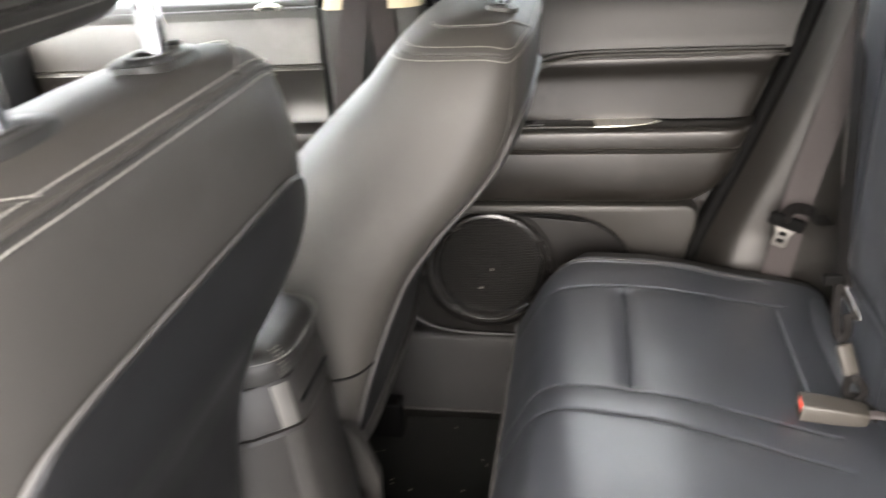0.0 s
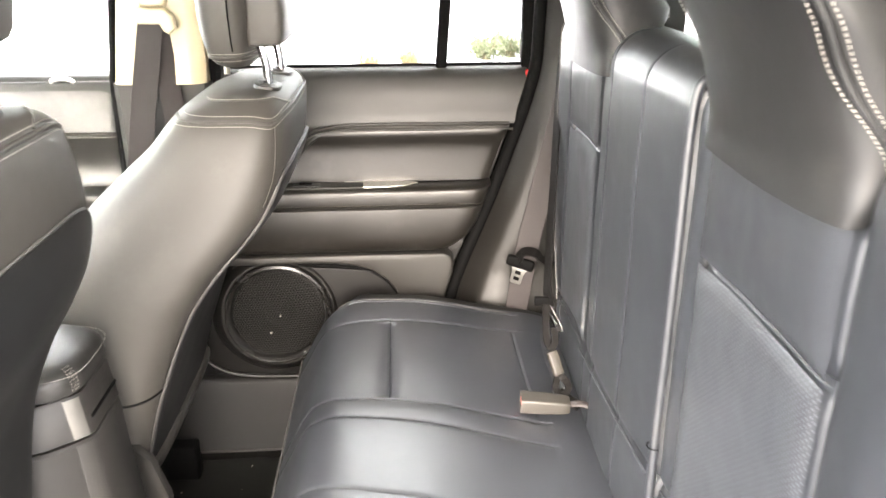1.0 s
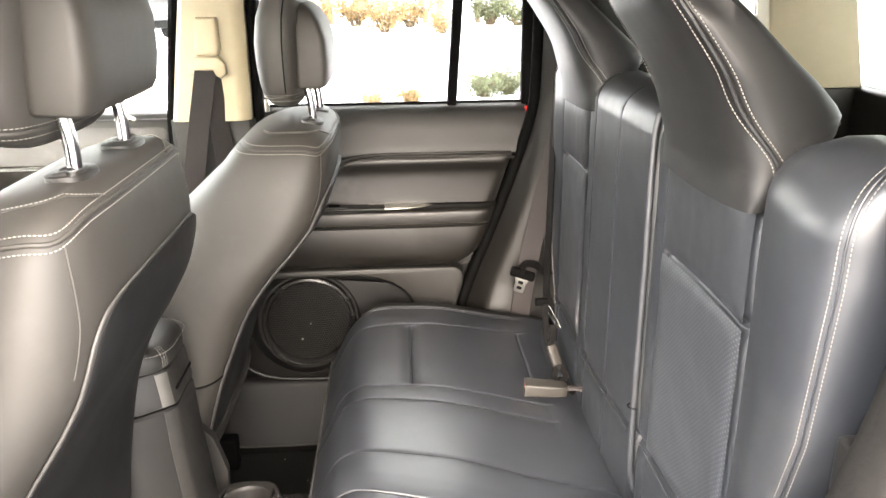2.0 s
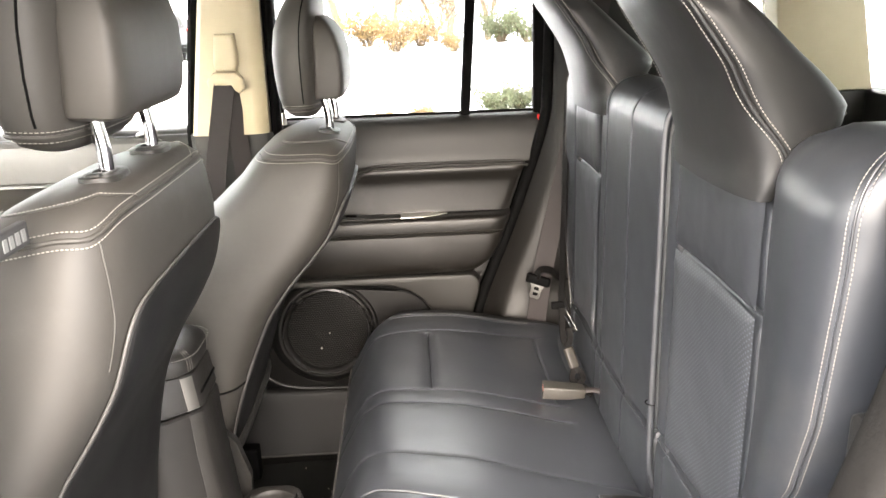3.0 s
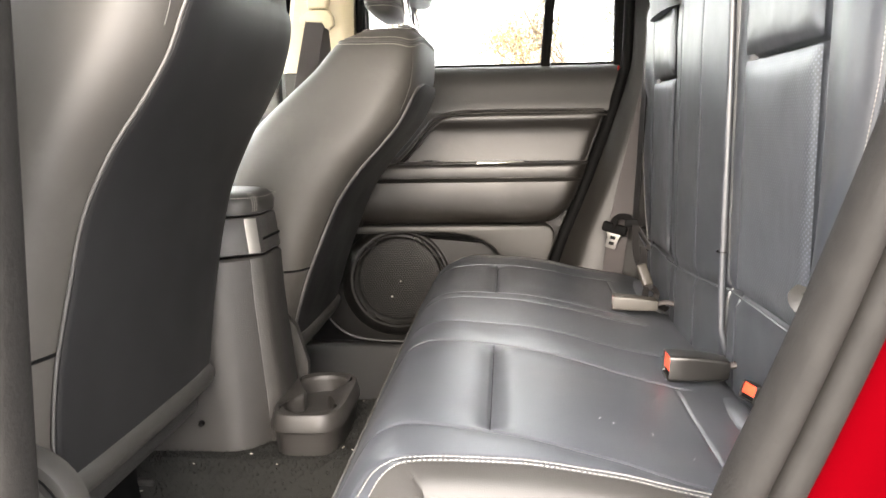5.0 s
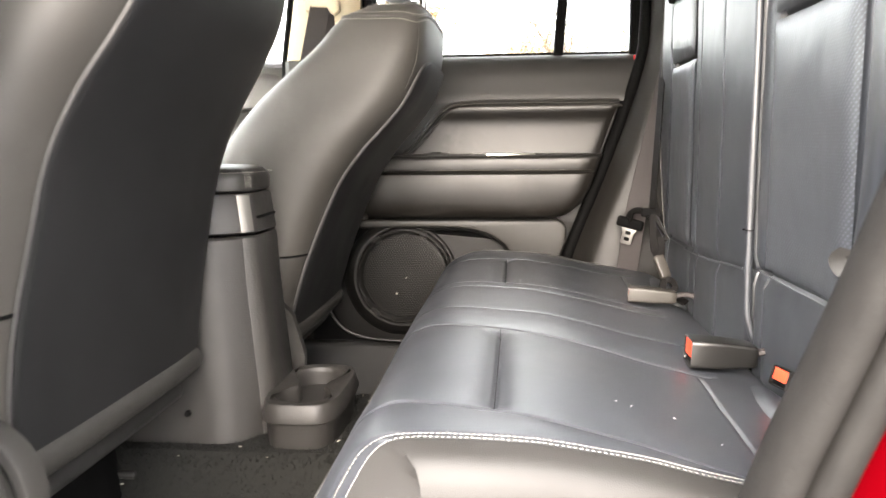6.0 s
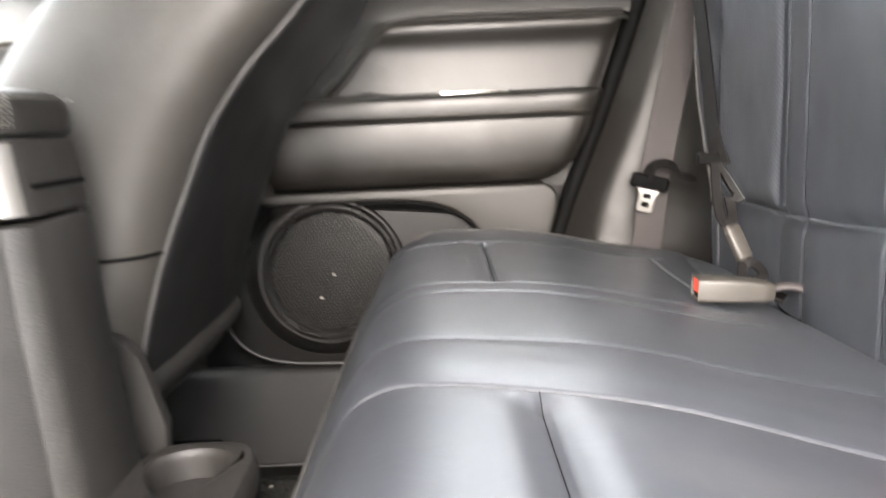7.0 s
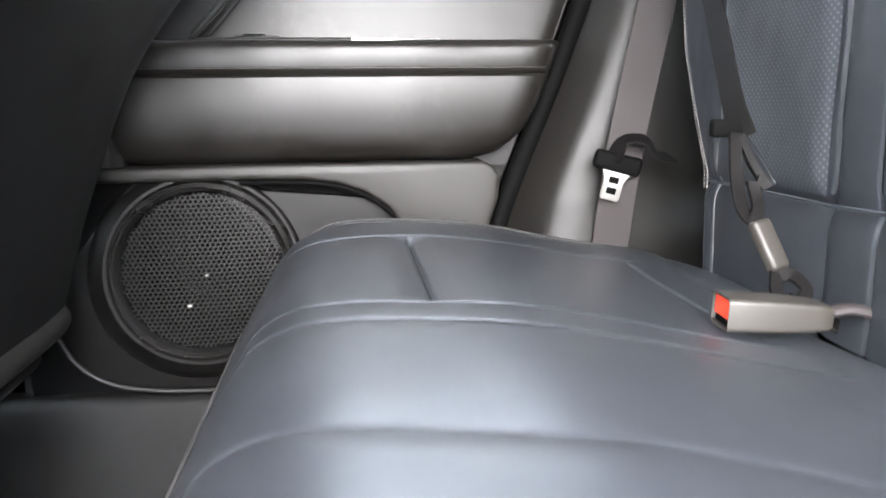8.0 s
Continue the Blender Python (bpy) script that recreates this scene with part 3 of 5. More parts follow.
    wall = smooth_path([(x, 0.658, z - 0.004) for x, z in arch], 5)
    part("pocket_lip", tube(wall, 0.003, 8, (0, 1, 0.01)), MATTE_BLACK, d)
    # speaker pod
    lean = lambda u, w: 0.085 * (u + w)  # the speaker faces up and to the rear

    def ring(r_of_y, n=72):
        return [[(cx + r * math.cos(2 * math.pi * k / n), y - 0.006 + lean(r * math.cos(2 * math.pi * k / n), r * math.sin(2 * math.pi * k / n)), cz + r * math.sin(2 * math.pi * k / n)) for k in range(n)] for r, y in r_of_y]

    def housing(levels, n=72):
        # a skewed bowl: its foot lies lower and further forward than its rim
        return [[(cx - o + r * math.cos(2 * math.pi * k / n), y + (1 - o / 0.014) * (lean(r * math.cos(2 * math.pi * k / n), r * math.sin(2 * math.pi * k / n)) - 0.006), cz - o + r * math.sin(2 * math.pi * k / n)) for k in range(n)] for r, y, o in levels]
    sp = part("speaker_pod", loft(housing([(0.148, 0.706, 0.014), (0.146, 0.692, 0.014), (0.143, 0.684, 0.0125), (0.137, 0.672, 0.008), (0.129, 0.664, 0.003), (0.122, 0.660, 0.0), (0.118, 0.660, 0.0), (0.115, 0.664, 0.0), (0.115, 0.69, 0.0)]), False), SILL_PLASTIC, d, "round black speaker surround")
    part("speaker_ring", loft(ring([(0.1165, 0.676), (0.1165, 0.656), (0.114, 0.650), (0.109, 0.648), (0.1045, 0.651), (0.1015, 0.659), (0.101, 0.676)]), False), SATIN_RING, sp, "raised glossy ring")
    bm = loft(ring([(0.103, 0.6685), (0.095, 0.6705), (0.088, 0.6685), (0.080, 0.6705), (0.034, 0.6745), (0.030, 0.672), (0.015, 0.6705), (0.001, 0.670)]), False)
    part("cone", bm, CONE, sp)
    # punched grille: a sheet of hexagonal bars
    verts, faces, pitch = [], [], 0.0064
    rad, n = 0.1025, 40
    for i in range(-n, n + 1):
        for j in range(-n, n + 1):
            px, pz = (i + 0.5 * (j % 2)) * pitch, j * pitch * 0.866
            if px * px + pz * pz > (rad - 0.002) ** 2:
                continue
            rr = math.hypot(px, pz)
            y = 0.6535 + 0.006 * (rr / rad) ** 2 + lean(px, pz)
            base = len(verts)
            for ro, dy in ((pitch * 0.578, 0.0), (pitch * 0.42, 0.0), (pitch * 0.42, 0.0014)):
                for k in range(6):
                    a = math.pi / 6 + k * math.pi / 3
                    verts.append((cx + px + ro * math.cos(a), y + dy, cz + pz + ro * math.sin(a)))
            for k in range(6):
                m = (k + 1) % 6
                faces.append((base + k, base + m, base + 6 + m, base + 6 + k))
                faces.append((base + 6 + k, base + 6 + m, base + 12 + m, base + 12 + k))
    me = bpy.data.meshes.new("grille")
    me.from_pydata(verts, [], faces)
    me.materials.append(GRILLE)
    g = new("grille", me)
    g.parent, g.matrix_parent_inverse = sp, sp.matrix_world.inverted()
    tagged(g, "fine punched metal speaker mesh", kind="stuff")
    # two silver specks stand in for small glints on the mesh
    part("glint_chip", rbox(cx - 0.021, cx - 0.016, 0.644, 0.648, cz - 0.045, cz - 0.041, 0.001), SILVER, sp, "tiny silver chip standing in for a glint")
    part("centre_glint", tube([(cx + 0.004, 0.650, cz - 0.005), (cx + 0.004, 0.658, cz - 0.005)], 0.0016, 8, (0, 0.01, 1)), SILVER, sp)
    # lower sill skirt of the speaker pod
    skirt = smooth_path([(-0.30, 0.672, 0.215), (-0.275, 0.670, 0.165), (-0.235, 0.668, 0.135), (-0.18, 0.667, 0.122), (-0.10, 0.667, 0.118), (0.0, 0.667, 0.118), (0.18, 0.668, 0.118)], 6)
    part("skirt_bead", tube(skirt, 0.0035, 8, (0, 1, 0.01)), PLASTIC, d)
    part("skirt", plate([(p.x, p.z) for p in skirt] + [(0.25, 0.118), (0.25, 0.36), (-0.185, 0.40), (-0.29, 0.27)], 0.674, 0.712, 0.003), SILL_PLASTIC, d)
    # window frame, divider and panes
    w = part("window_frame", joined(rbox(0.434, 0.462, 0.722, 0.752, 0.80, 1.20, 0.004), rbox(-0.188, 0.45, 0.734, 0.741, 0.803, 0.8125, 0.001), rbox(-0.190, -0.170, 0.722, 0.752, 0.79, 1.2, 0.004)), MATTE_BLACK, d, "black window frame and weather strip")
    bm = plate([(0.2555, 0.80), (0.2785, 0.80), (0.307, 1.20), (0.284, 1.20)], 0.724, 0.752, 0.004)
    part("divider", bm, MATTE_BLACK, w)
    a = part("main_pane", plate([(-0.175, 0.80), (0.262, 0.80), (0.290, 1.19), (-0.172, 1.19)], 0.742, 0.746, 0), PRIVACY, w)
    b = part("quarter_pane", plate([(0.271, 0.80), (0.438, 0.80), (0.438, 1.19), (0.300, 1.19)], 0.742, 0.746, 0), PRIVACY, w)
    a.visible_shadow = b.visible_shadow = False
    part("lock_marker", tube([(0.447, 0.712, 0.772), (0.447, 0.712, 0.800)], 0.006, 8, (0, 1, 0)), TAIL, d, "small red trim edge")
    part("lock_knob", tube([(-0.168, 0.712, 0.80), (-0.168, 0.712, 0.828)], [0.006, 0.005], 10, (0, 1, 0)), SILVER, d)


rear_door()
rows = [(0.112, 0.712), (0.114, 0.690), (0.1135, 0.678), (0.109, 0.669), (0.100, 0.664), (0.075, 0.657), (0.04, 0.643), (0.0, 0.624), (-0.03, 0.609), (-0.038, 0.6045), (-0.044, 0.606), (-0.07, 0.606)]
bm, _ = grid_bm(np.array([[(x, y, z) for x in np.linspace(-0.75, 0.32, 30)] for z, y in rows]))
tagged(part("sill_trim", bm, SILL_PLASTIC), "grained black door sill trim beside the carpet", "trim", kind="structure")
part("sill_edge", tube([(x, 0.6055, -0.0395) for x in np.linspace(-0.7, 0.3, 8)], 0.0035, 8), PLASTIC_GREY, bpy.data.objects["sill_trim"])


# ---- far rear pillar trim beside the seat ----
def rear_pillar():
    p = thing("rear_pillar", (0.42, 0.66, 0.2), "dark grey plastic trim behind the rear door opening", "pillar", kind="structure")
    rows = []
    for z in np.linspace(0.10, 1.22, 40):
        xa = soft_interp(z, [(0.05, 0.268), (0.20, 0.270), (0.33, 0.295), (0.53, 0.372), (0.69, 0.428), (0.77, 0.452), (0.83, 0.462), (1.25, 0.47)])
        inner = interp(z, [(0.1, 0.615), (0.32, 0.617), (0.335, 0.622), (0.345, 0.635), (0.5, 0.640), (0.8, 0.655), (1.22, 0.64)])
        rows.append([(xa - 0.002, 0.72, z), (xa + 0.001, 0.700, z), (xa + 0.004, 0.692, z), (xa + 0.010, 0.684, z), (xa + 0.024, 0.668, z), (xa + 0.042, inner + 0.010, z), (xa + 0.058, inner, z), (xa + 0.10, inner - 0.003, z), (xa + 0.16, inner, z), (0.75, inner + 0.01, z)])
    bm, _ = grid_bm(np.array(rows))
    part("trim", bm, PILLAR_TRIM, p)
    seal = [(soft_interp(z, [(0.05, 0.258), (0.20, 0.262), (0.33, 0.287), (0.53, 0.364), (0.69, 0.420), (0.77, 0.444), (0.83, 0.455), (1.25, 0.464)]), 0.690, z) for z in np.linspace(0.06, 1.2, 40)]
    part("door_seal", tube([(x + 0.006, y + 0.002, z) for x, y, z in seal], 0.0135, 12, (0, 1, 0)), MATTE_BLACK, p, "black rubber door seal")


rear_pillar()


# ---- near door opening: seal and red body ----
def near_opening():
    pts = [(0.02, -0.08), (0.20, -0.05), (0.252, 0.10), (0.272, 0.22), (0.321, 0.383), (0.353, 0.467), (0.386, 0.556), (0.441, 0.724), (0.470, 0.86), (0.460, 1.05), (0.40, 1.15), (0.10, 1.18), (-0.15, 1.17), (-0.185, 1.0), (-0.20, 0.7), (-0.22, 0.3), (-0.22, 0.0), (-0.16, -0.08)]
    q = smooth_path([(x, 0, z) for x, z in pts + [pts[0]]], 8)[:-1]
    n = len(q)
    out = []
    for i, p in enumerate(q):
        d = (q[(i + 1) % n] - q[i - 1]).normalized()
        out.append(Vector((d.z, 0, -d.x)))

    def loop_at(off, y):
        return [(p.x + o.x * off, y, p.z + o.z * off) for p, o in zip(q, out)]
    w = thing("wall_near", (0.4, -0.72, 0.0), "red body side round the open rear door with its rubber seal", "car body", kind="structure")
    section = [(0.034, -0.66), (0.012, -0.662), (0.003, -0.668), (0.0, -0.682), (0.001, -0.698), (0.006, -0.709), (0.014, -0.713), (0.021, -0.711), (0.0245, -0.705), (0.026, -0.700), (0.028, -0.705), (0.033, -0.711), (0.041, -0.712), (0.049, -0.707), (0.052, -0.698), (0.052, -0.688)]
    seal = loft([loop_at(v.x, v.y) for v in smooth_path([(o, y, 0) for o, y in section], 3)], False)
    part("door_seal", seal, RUBBER, w, "thick worn black rubber door seal")
    body = loft([loop_at(0.050, -0.695), loop_at(0.062, -0.700), loop_at(0.075, -0.712), loop_at(0.088, -0.735), loop_at(0.096, -0.76), loop_at(0.104, -0.785), loop_at(0.115, -0.80), loop_at(0.14, -0.81)], False)
    part("door_jamb", body, RED_PAINT, w, "glossy red painted door jamb")
    skin = loft([loop_at(0.14, -0.81), loop_at(0.20, -0.815), loop_at(0.32, -0.812)], False)
    part("outer_skin", skin, RED_PAINT, w)
    inner = loft([loop_at(0.034, -0.66), loop_at(0.10, -0.655), loop_at(0.24, -0.66)], False)
    part("inner_trim", inner, RUBBER, w)


near_opening()


# ---- near front side and nose, closing the car ----
def driver_door():
    d = thing("driver_door", (-0.85, -0.70, 0.0), "closed driver door beside the driver seat, dark inside and red outside", "car door")
    part("inner_panel", plate([(-1.30, 0.0), (-0.45, 0.0), (-0.45, 0.79), (-1.30, 0.79)], -0.645, -0.70, 0.0), PLASTIC, d)
    part("outer_skin", plate([(-1.34, -0.15), (-0.47, -0.15), (-0.47, 0.80), (-1.34, 0.80)], -0.76, -0.79, 0.0), RED_PAINT, d, "red painted outer skin")
    part("armrest", rbox(-1.10, -0.50, -0.66, -0.60, 0.52, 0.58, 0.02), DOOR_LEATHER, d)
    part("window_frame", joined(tube([(-0.46, -0.70, 0.78), (-0.40, -0.69, 1.20)], 0.022, 8, (0, 1, 0)), tube([(-1.28, -0.71, 0.79), (-0.95, -0.69, 1.20)], 0.025, 8, (0, 1, 0))), MATTE_BLACK, d)
    pane = part("pane", plate([(-0.46, 0.79), (-1.27, 0.79), (-0.95, 1.19), (-0.41, 1.19)], -0.708, -0.704, 0), GLASS, d)
    pane.visible_shadow = False


driver_door()


def nose():
    pane = part("windscreen", loft([[(-1.00 + dx, y, 1.22) for y in (-0.66, 0.70)] + [(-1.50 + dx, y, 0.82) for y in (0.74, -0.70)] for dx in (0.0, -0.006)]), GLASS)
    tagged(pane, "clear sloping windscreen over the dashboard", "windscreen", kind="structure").visible_shadow = False
    for sgn, name in ((-1, "wall_near_front_pillar"), (1, "wall_far_front_pillar")):
        y = 0.02 + sgn * 0.71
        tagged(part(name, tube([(-0.98, y, 1.22), (-1.50, y + sgn * 0.03, 0.80)], 0.035, 10, (0, 1, 0.01)), MATTE_BLACK), "dark pillar beside the windscreen", "pillar", kind="structure")
    tagged(part("cowl", rbox(-1.56, -1.34, -0.70, 0.74, 0.74, 0.82, 0.02), MATTE_BLACK), "black cowl under the windscreen", "cowl", kind="structure")
    hood = thing("hood", (-1.9, 0, 0.3), "red painted hood and nose of the car", "car body", kind="structure")
    part("hood_skin", rbox(-2.30, -1.50, -0.76, 0.80, 0.30, 0.80, 0.06, 4), RED_PAINT, hood)
    tagged(part("wall_near_outer", plate([(0.66, -0.15), (1.3, -0.15), (1.3, 1.20), (0.66, 1.20)], -0.74, -0.77, 0.0), RED_PAINT), "red outer body side behind the rear door", "car body", kind="structure")


nose()


# ---- rear bench ----
def cushion():
    t = thing("rear_seat_cushion", (0.2, 0, 0.1), "black leather rear bench cushion with pale stitching and lint", "car seat")
    prof = smooth_path([(0.502, 0, 0.25), (0.494, 0, 0.285), (0.472, 0, 0.302), (0.44, 0, 0.3125), (0.40, 0, 0.319), (0.36, 0, 0.326), (0.32, 0, 0.334), (0.27, 0, 0.345), (0.20, 0, 0.356), (0.13, 0, 0.359), (0.085, 0, 0.3588), (0.050, 0, 0.354), (0.024, 0, 0.341), (0.006, 0, 0.318), (-0.010, 0, 0.288), (-0.026, 0, 0.258), (-0.0345, 0, 0.240), (-0.034, 0, 0.224), (-0.022, 0, 0.190), (-0.008, 0, 0.06)], 10)
    px = np.array([(p.x, p.z) for p in prof])
    # finer steps where the cross seams run
    s = np.concatenate([[0], np.cumsum(np.linalg.norm(np.diff(px, axis=0), axis=1))])
    s_of_x = lambda x: float(np.interp(-x, -px[:110, 0], s[:110]))
    s_mid, s_back = s_of_x(0.15), s_of_x(0.392)
    ss = sample_line(0, s[-1], 0.007, [s_mid, s_back])
    X, Z = np.interp(ss, s, px[:, 0]), np.interp(ss, s, px[:, 1])
    lanes = [-0.545, -0.47, -0.17, 0.0, 0.115, 0.17, 0.47, 0.545]
    Xc = np.clip(X, 0.05, 0.42)
    # how each sewn lane runs from the front edge to the back
    run = [(-0.60, -0.60 + 0 * Xc), (-0.545, -0.545 + 0 * Xc), (-0.47, -0.455 - 0.28 * (Xc - 0.08)), (-0.17, -0.158 - 0.29 * (Xc - 0.15)), (0.0, -0.03 - 0.2 * (Xc - 0.05)),
           (0.115, 0.136 - 0.13 * (Xc - 0.06)), (0.17, 0.183 - 0.10 * (Xc - 0.14)), (0.47, 0.465 + 0.05 * (Xc - 0.15)), (0.545, 0.545 + 0 * Xc), (0.60, 0.60 + 0 * Xc)]
    vs = sample_line(-0.60, 0.60, 0.008, lanes + [-0.556, 0.556])
    # ends: the sheet turns down at both sides
    cols = [(-0.601, -0.26), (-0.604, -0.15), (-0.605, -0.075), (-0.604, -0.042), (-0.601, -0.024), (-0.594, -0.010), (-0.583, -0.003)]
    ys = [c[0] for c in cols] + [v for v in vs if abs(v) < 0.562] + [-c[0] for c in cols[::-1]]
    drop = [c[1] for c in cols] + [0 for v in vs if abs(v) < 0.562] + [c[1] for c in cols[::-1]]
    P = np.zeros((len(ss), len(ys), 3))
    H = np.zeros((len(ss), len(ys)))
    for j, (v, dr) in enumerate(zip(ys, drop)):
        a = abs(v)
        k = min(max(int(np.searchsorted([m for m, _ in run], v)) - 1, 0), len(run) - 2)
        w = (v - run[k][0]) / (run[k + 1][0] - run[k][0])
        y = (1 - w) * run[k][1] + w * run[k + 1][1]
        P[:, j, 0] = X + 0.10 * max(0, (a - 0.50) / 0.10) ** 2.5 * np.exp(-((X - 0.0) / 0.06) ** 2)
        P[:, j, 1] = y
        dish = 0.001 - 0.006 * math.sin(math.pi * (a - 0.10) / 0.46) if 0.10 < a < 0.56 else 0.001
        P[:, j, 2] = np.maximum(Z + dish * np.clip((Z - 0.2) / 0.12, 0, 1) + dr * np.clip((Z - 0.02) / 0.25, 0.2, 1), 0.02)
        for m in lanes:
            depth, puff = (0.0022, 0.0015) if abs(m) in (0.47, 0.17) else (0.0018, 0.0012)
            on = (ss > s_back - 0.02) if abs(m) > 0.1 else (ss > 0)
            H[:, j] += np.where(on, seam(abs(v - m) + 0 * ss, depth, puff, 0.02), 0)
        e = min(1.0, max(0.0, min(a - 0.172, 0.468 - a) / 0.022))
        inside = e * e * (3 - 2 * e)
        H[:, j] += inside * seam(np.abs(ss - s_mid), 0.004, 0.007, 0.016)
        H[:, j] += inside * seam(np.abs(ss - s_back), 0.0022, 0.0, 0.012)
        H[:, j] += np.array([0.0016 * noise.noise((x * 11, yy * 11, 1)) + 0.0002 * noise.noise((x * 40, yy * 30, 5)) for x, yy in zip(X, y)])
    N = normals_of(P)
    N *= np.sign(N[len(ss) // 2, len(ys) // 2, 2])
    P = P + N * H[:, :, None]
    bm, _ = grid_bm(P[:, 7:len(ys) - 7])
    part("cover", bm, CUSHION_LEATHER, t)
    for side_cols in (P[:, :8], P[:, len(ys) - 8:]):
        bm, _ = grid_bm(side_cols)
        part("end_panel", bm, END_VINYL, t, "matt grey-black vinyl end panel")
    # thin black lines that paint the shade down in the seam grooves
    i0 = int(np.argmin(abs(ss - s_back)))
    for m in (-0.47, -0.17, 0.0, 0.115, 0.17, 0.47):
        j = int(np.argmin([abs(v - m) for v in ys]))
        part("seam_line", tube([Vector(P[i, j]) + Vector(N[i, j]) * 0.0003 for i in range(i0, len(ss) - 24, 2)], 0.0005, 6, (0, 1, 0.01)), MATTE_BLACK, t)
    im = int(np.argmin(abs(ss - s_mid)))
    for lo, hi in ((-0.468, -0.172), (0.172, 0.468)):
        part("seam_line", tube([Vector(P[im, j]) + Vector(N[im, j]) * 0.0003 for j in range(len(ys)) if lo < ys[j] < hi], 0.0004, 6, (1, 0, 0.01)), MATTE_BLACK, t)
    # stitching beside the long end seams
    rows = []
    for m in (-0.561, -0.551, 0.551):
        j = int(np.argmin([abs(v - m) for v in ys]))
        i0 = int(np.argmin(abs(ss - s_back)))
        rows.append([Vector(P[i, j]) + Vector(N[i, j]) * 0.0006 for i in range(i0, len(ss) - 30)])
    part("stitching", stitches(rows, length=0.0050, gap=0.0034, r=0.0009), STITCH, t, "pale grey stitching")
    # sewn welt under the front edge
    part("front_welt", tube([(-0.0362, y, 0.2395) for y in np.linspace(-0.52, 0.52, 40)], 0.0016, 8, (0, 0, 1)), PIPING, t, "thin grey welt along the front edge")
    # smooth roll that fills the gap to the backrest
    for sgn in (-1, 1):
        path = smooth_path([(0.460, sgn * 0.235, 0.282), (0.460, sgn * 0.32, 0.288), (0.462, sgn * 0.42, 0.288), (0.464, sgn * 0.54, 0.278)], 8)
        part("rear_roll", tube(path, [0.012] + [0.027] * (len(path) - 2) + [0.014], 14), CUSHION_LEATHER, t)
    rng = random.Random(4)
    for x, y, z, l in ((0.286, -0.409, 0.3375, 0.004), (0.272, -0.400, 0.340, 0.002), (0.328, -0.418, 0.3275, 0.008), (0.36, -0.47, 0.324, 0.003)):
        a = rng.uniform(0, 3)
        part("lint", tube(smooth_path([(x, y, z), (x + l * 0.5 * math.cos(a), y + l * 0.5 * math.sin(a), z + 0.001), (x + l * math.cos(a + 0.7), y + l * math.sin(a + 0.7), z)], 3), 0.00022, 5), CRUMB, t, "speck of white lint")


cushion()


def backrest(inner, sgn, centre, label):
    """One part of the split rear backrest. inner: y of the split; sgn: the side of its outer edge; centre: y of the middle section's far edge or None."""
    t = thing("rear_bench", (0.53, sgn * 0.35, 0.34), label, "car seat", "rear seats")
    i0, i1 = 0.185 if centre is None else 0.237, 0.437
    start = abs(inner) if centre is None else inner
    out_edge = [(0.30, 0.455), (0.42, 0.462), (0.48, 0.495), (0.55, 0.532), (0.62, 0.566), (0.70, 0.586), (0.85, 0.600), (1.0, 0.602)]
    if centre is not None:
        out_edge = [(z, min(y, 0.548)) for z, y in out_edge]
    zmarks = [0.44, 0.747, 0.873]
    zz = sample_line(0.30, 0.885, 0.009, zmarks)
    r, back = 0.05, 0.60
    prof = [(0.0, z) for z in zz] + [(r * (1 - math.cos(a)), 0.885 + r * math.sin(a)) for a in np.linspace(0.15, math.pi / 2, 8)] + [(0.075, 0.935), (0.09, 0.930), (0.10, 0.92), (0.105, 0.90), (0.105, 0.6), (0.105, 0.32)]
    lower = lambda v: 0.437 if centre is None else interp(v, [(-0.15, 0.434), (0.08, 0.414), (0.25, 0.408), (0.6, 0.408)])
    # lanes across: the centre section (only on the wide part), insert and bolster
    ymarks, lo = [i0, i1], start
    if centre is not None:
        ymarks += [0.172, 0.017]
    q = sample_line(lo, 0.60, 0.008, ymarks)
    edge_cols = [0.0, 0.001, 0.003, 0.007]
    P = []
    for dx, z in prof:
        yo = interp(z, out_edge)
        row = []
        for v in q:
            y = v if v <= i1 else i1 + (v - i1) * (yo - i1) / (0.60 - i1)
            w = 1.0 if dx == 0.0 else max(0, 1 - dx / r)
            x = 0.478 + dx
            if v > i1:
                k = (v - i1) / (0.60 - i1)
                x -= w * (0.016 if centre is None else 0.003) * math.sin(math.pi * min(1, k ** 1.5)) ** 0.9 * interp(z, [(0.3, 0.2), (0.5, 1), (0.95, 1)])
            elif v < i0 and centre is not None:
                k = (v - lo) / (i0 - lo)
                x -= w * (0.007 * math.sin(math.pi * k) ** 0.8)
            elif i0 <= v <= i1:
                k = (v - i0) / (i1 - i0)
                x += w * 0.006 * math.sin(math.pi * k) * interp(z, [(0.3, 0), (0.5, 1), (0.7, 0.6), (0.9, 0)])
            for m in (i0, i1):
                x -= w * float(seam(abs(v - m), 0.004, 0.006, 0.014)) * (1 if z > 0.42 else 0.3)
            if centre is not None:
                for m in (0.172, 0.017):
                    x -= w * float(seam(abs(v - m), 0.0025, 0.001, 0.01))
            if i0 <= v <= i1:
                for m in zmarks[1:]:
                    x -= w * float(seam(abs(z - m), 0.004, 0.007, 0.014))
            low = lower(v)
            x -= w * float(seam(abs(z - low), 0.003, 0.005, 0.012))
            e = min(v - lo, 0.60 - v)
            rr = 0.030 if 0.60 - v < 0.1 else (0.005 if centre is None else 0.018)
            if e < rr:
                x += (rr - math.sqrt(max(0, rr * rr - (rr - e) ** 2))) * (w if w > 0 else 0)
            x += 0.0016 * noise.noise((v * 12, z * 12, 2 + sgn)) + 0.0005 * noise.noise((v * 35, z * 30, 7))
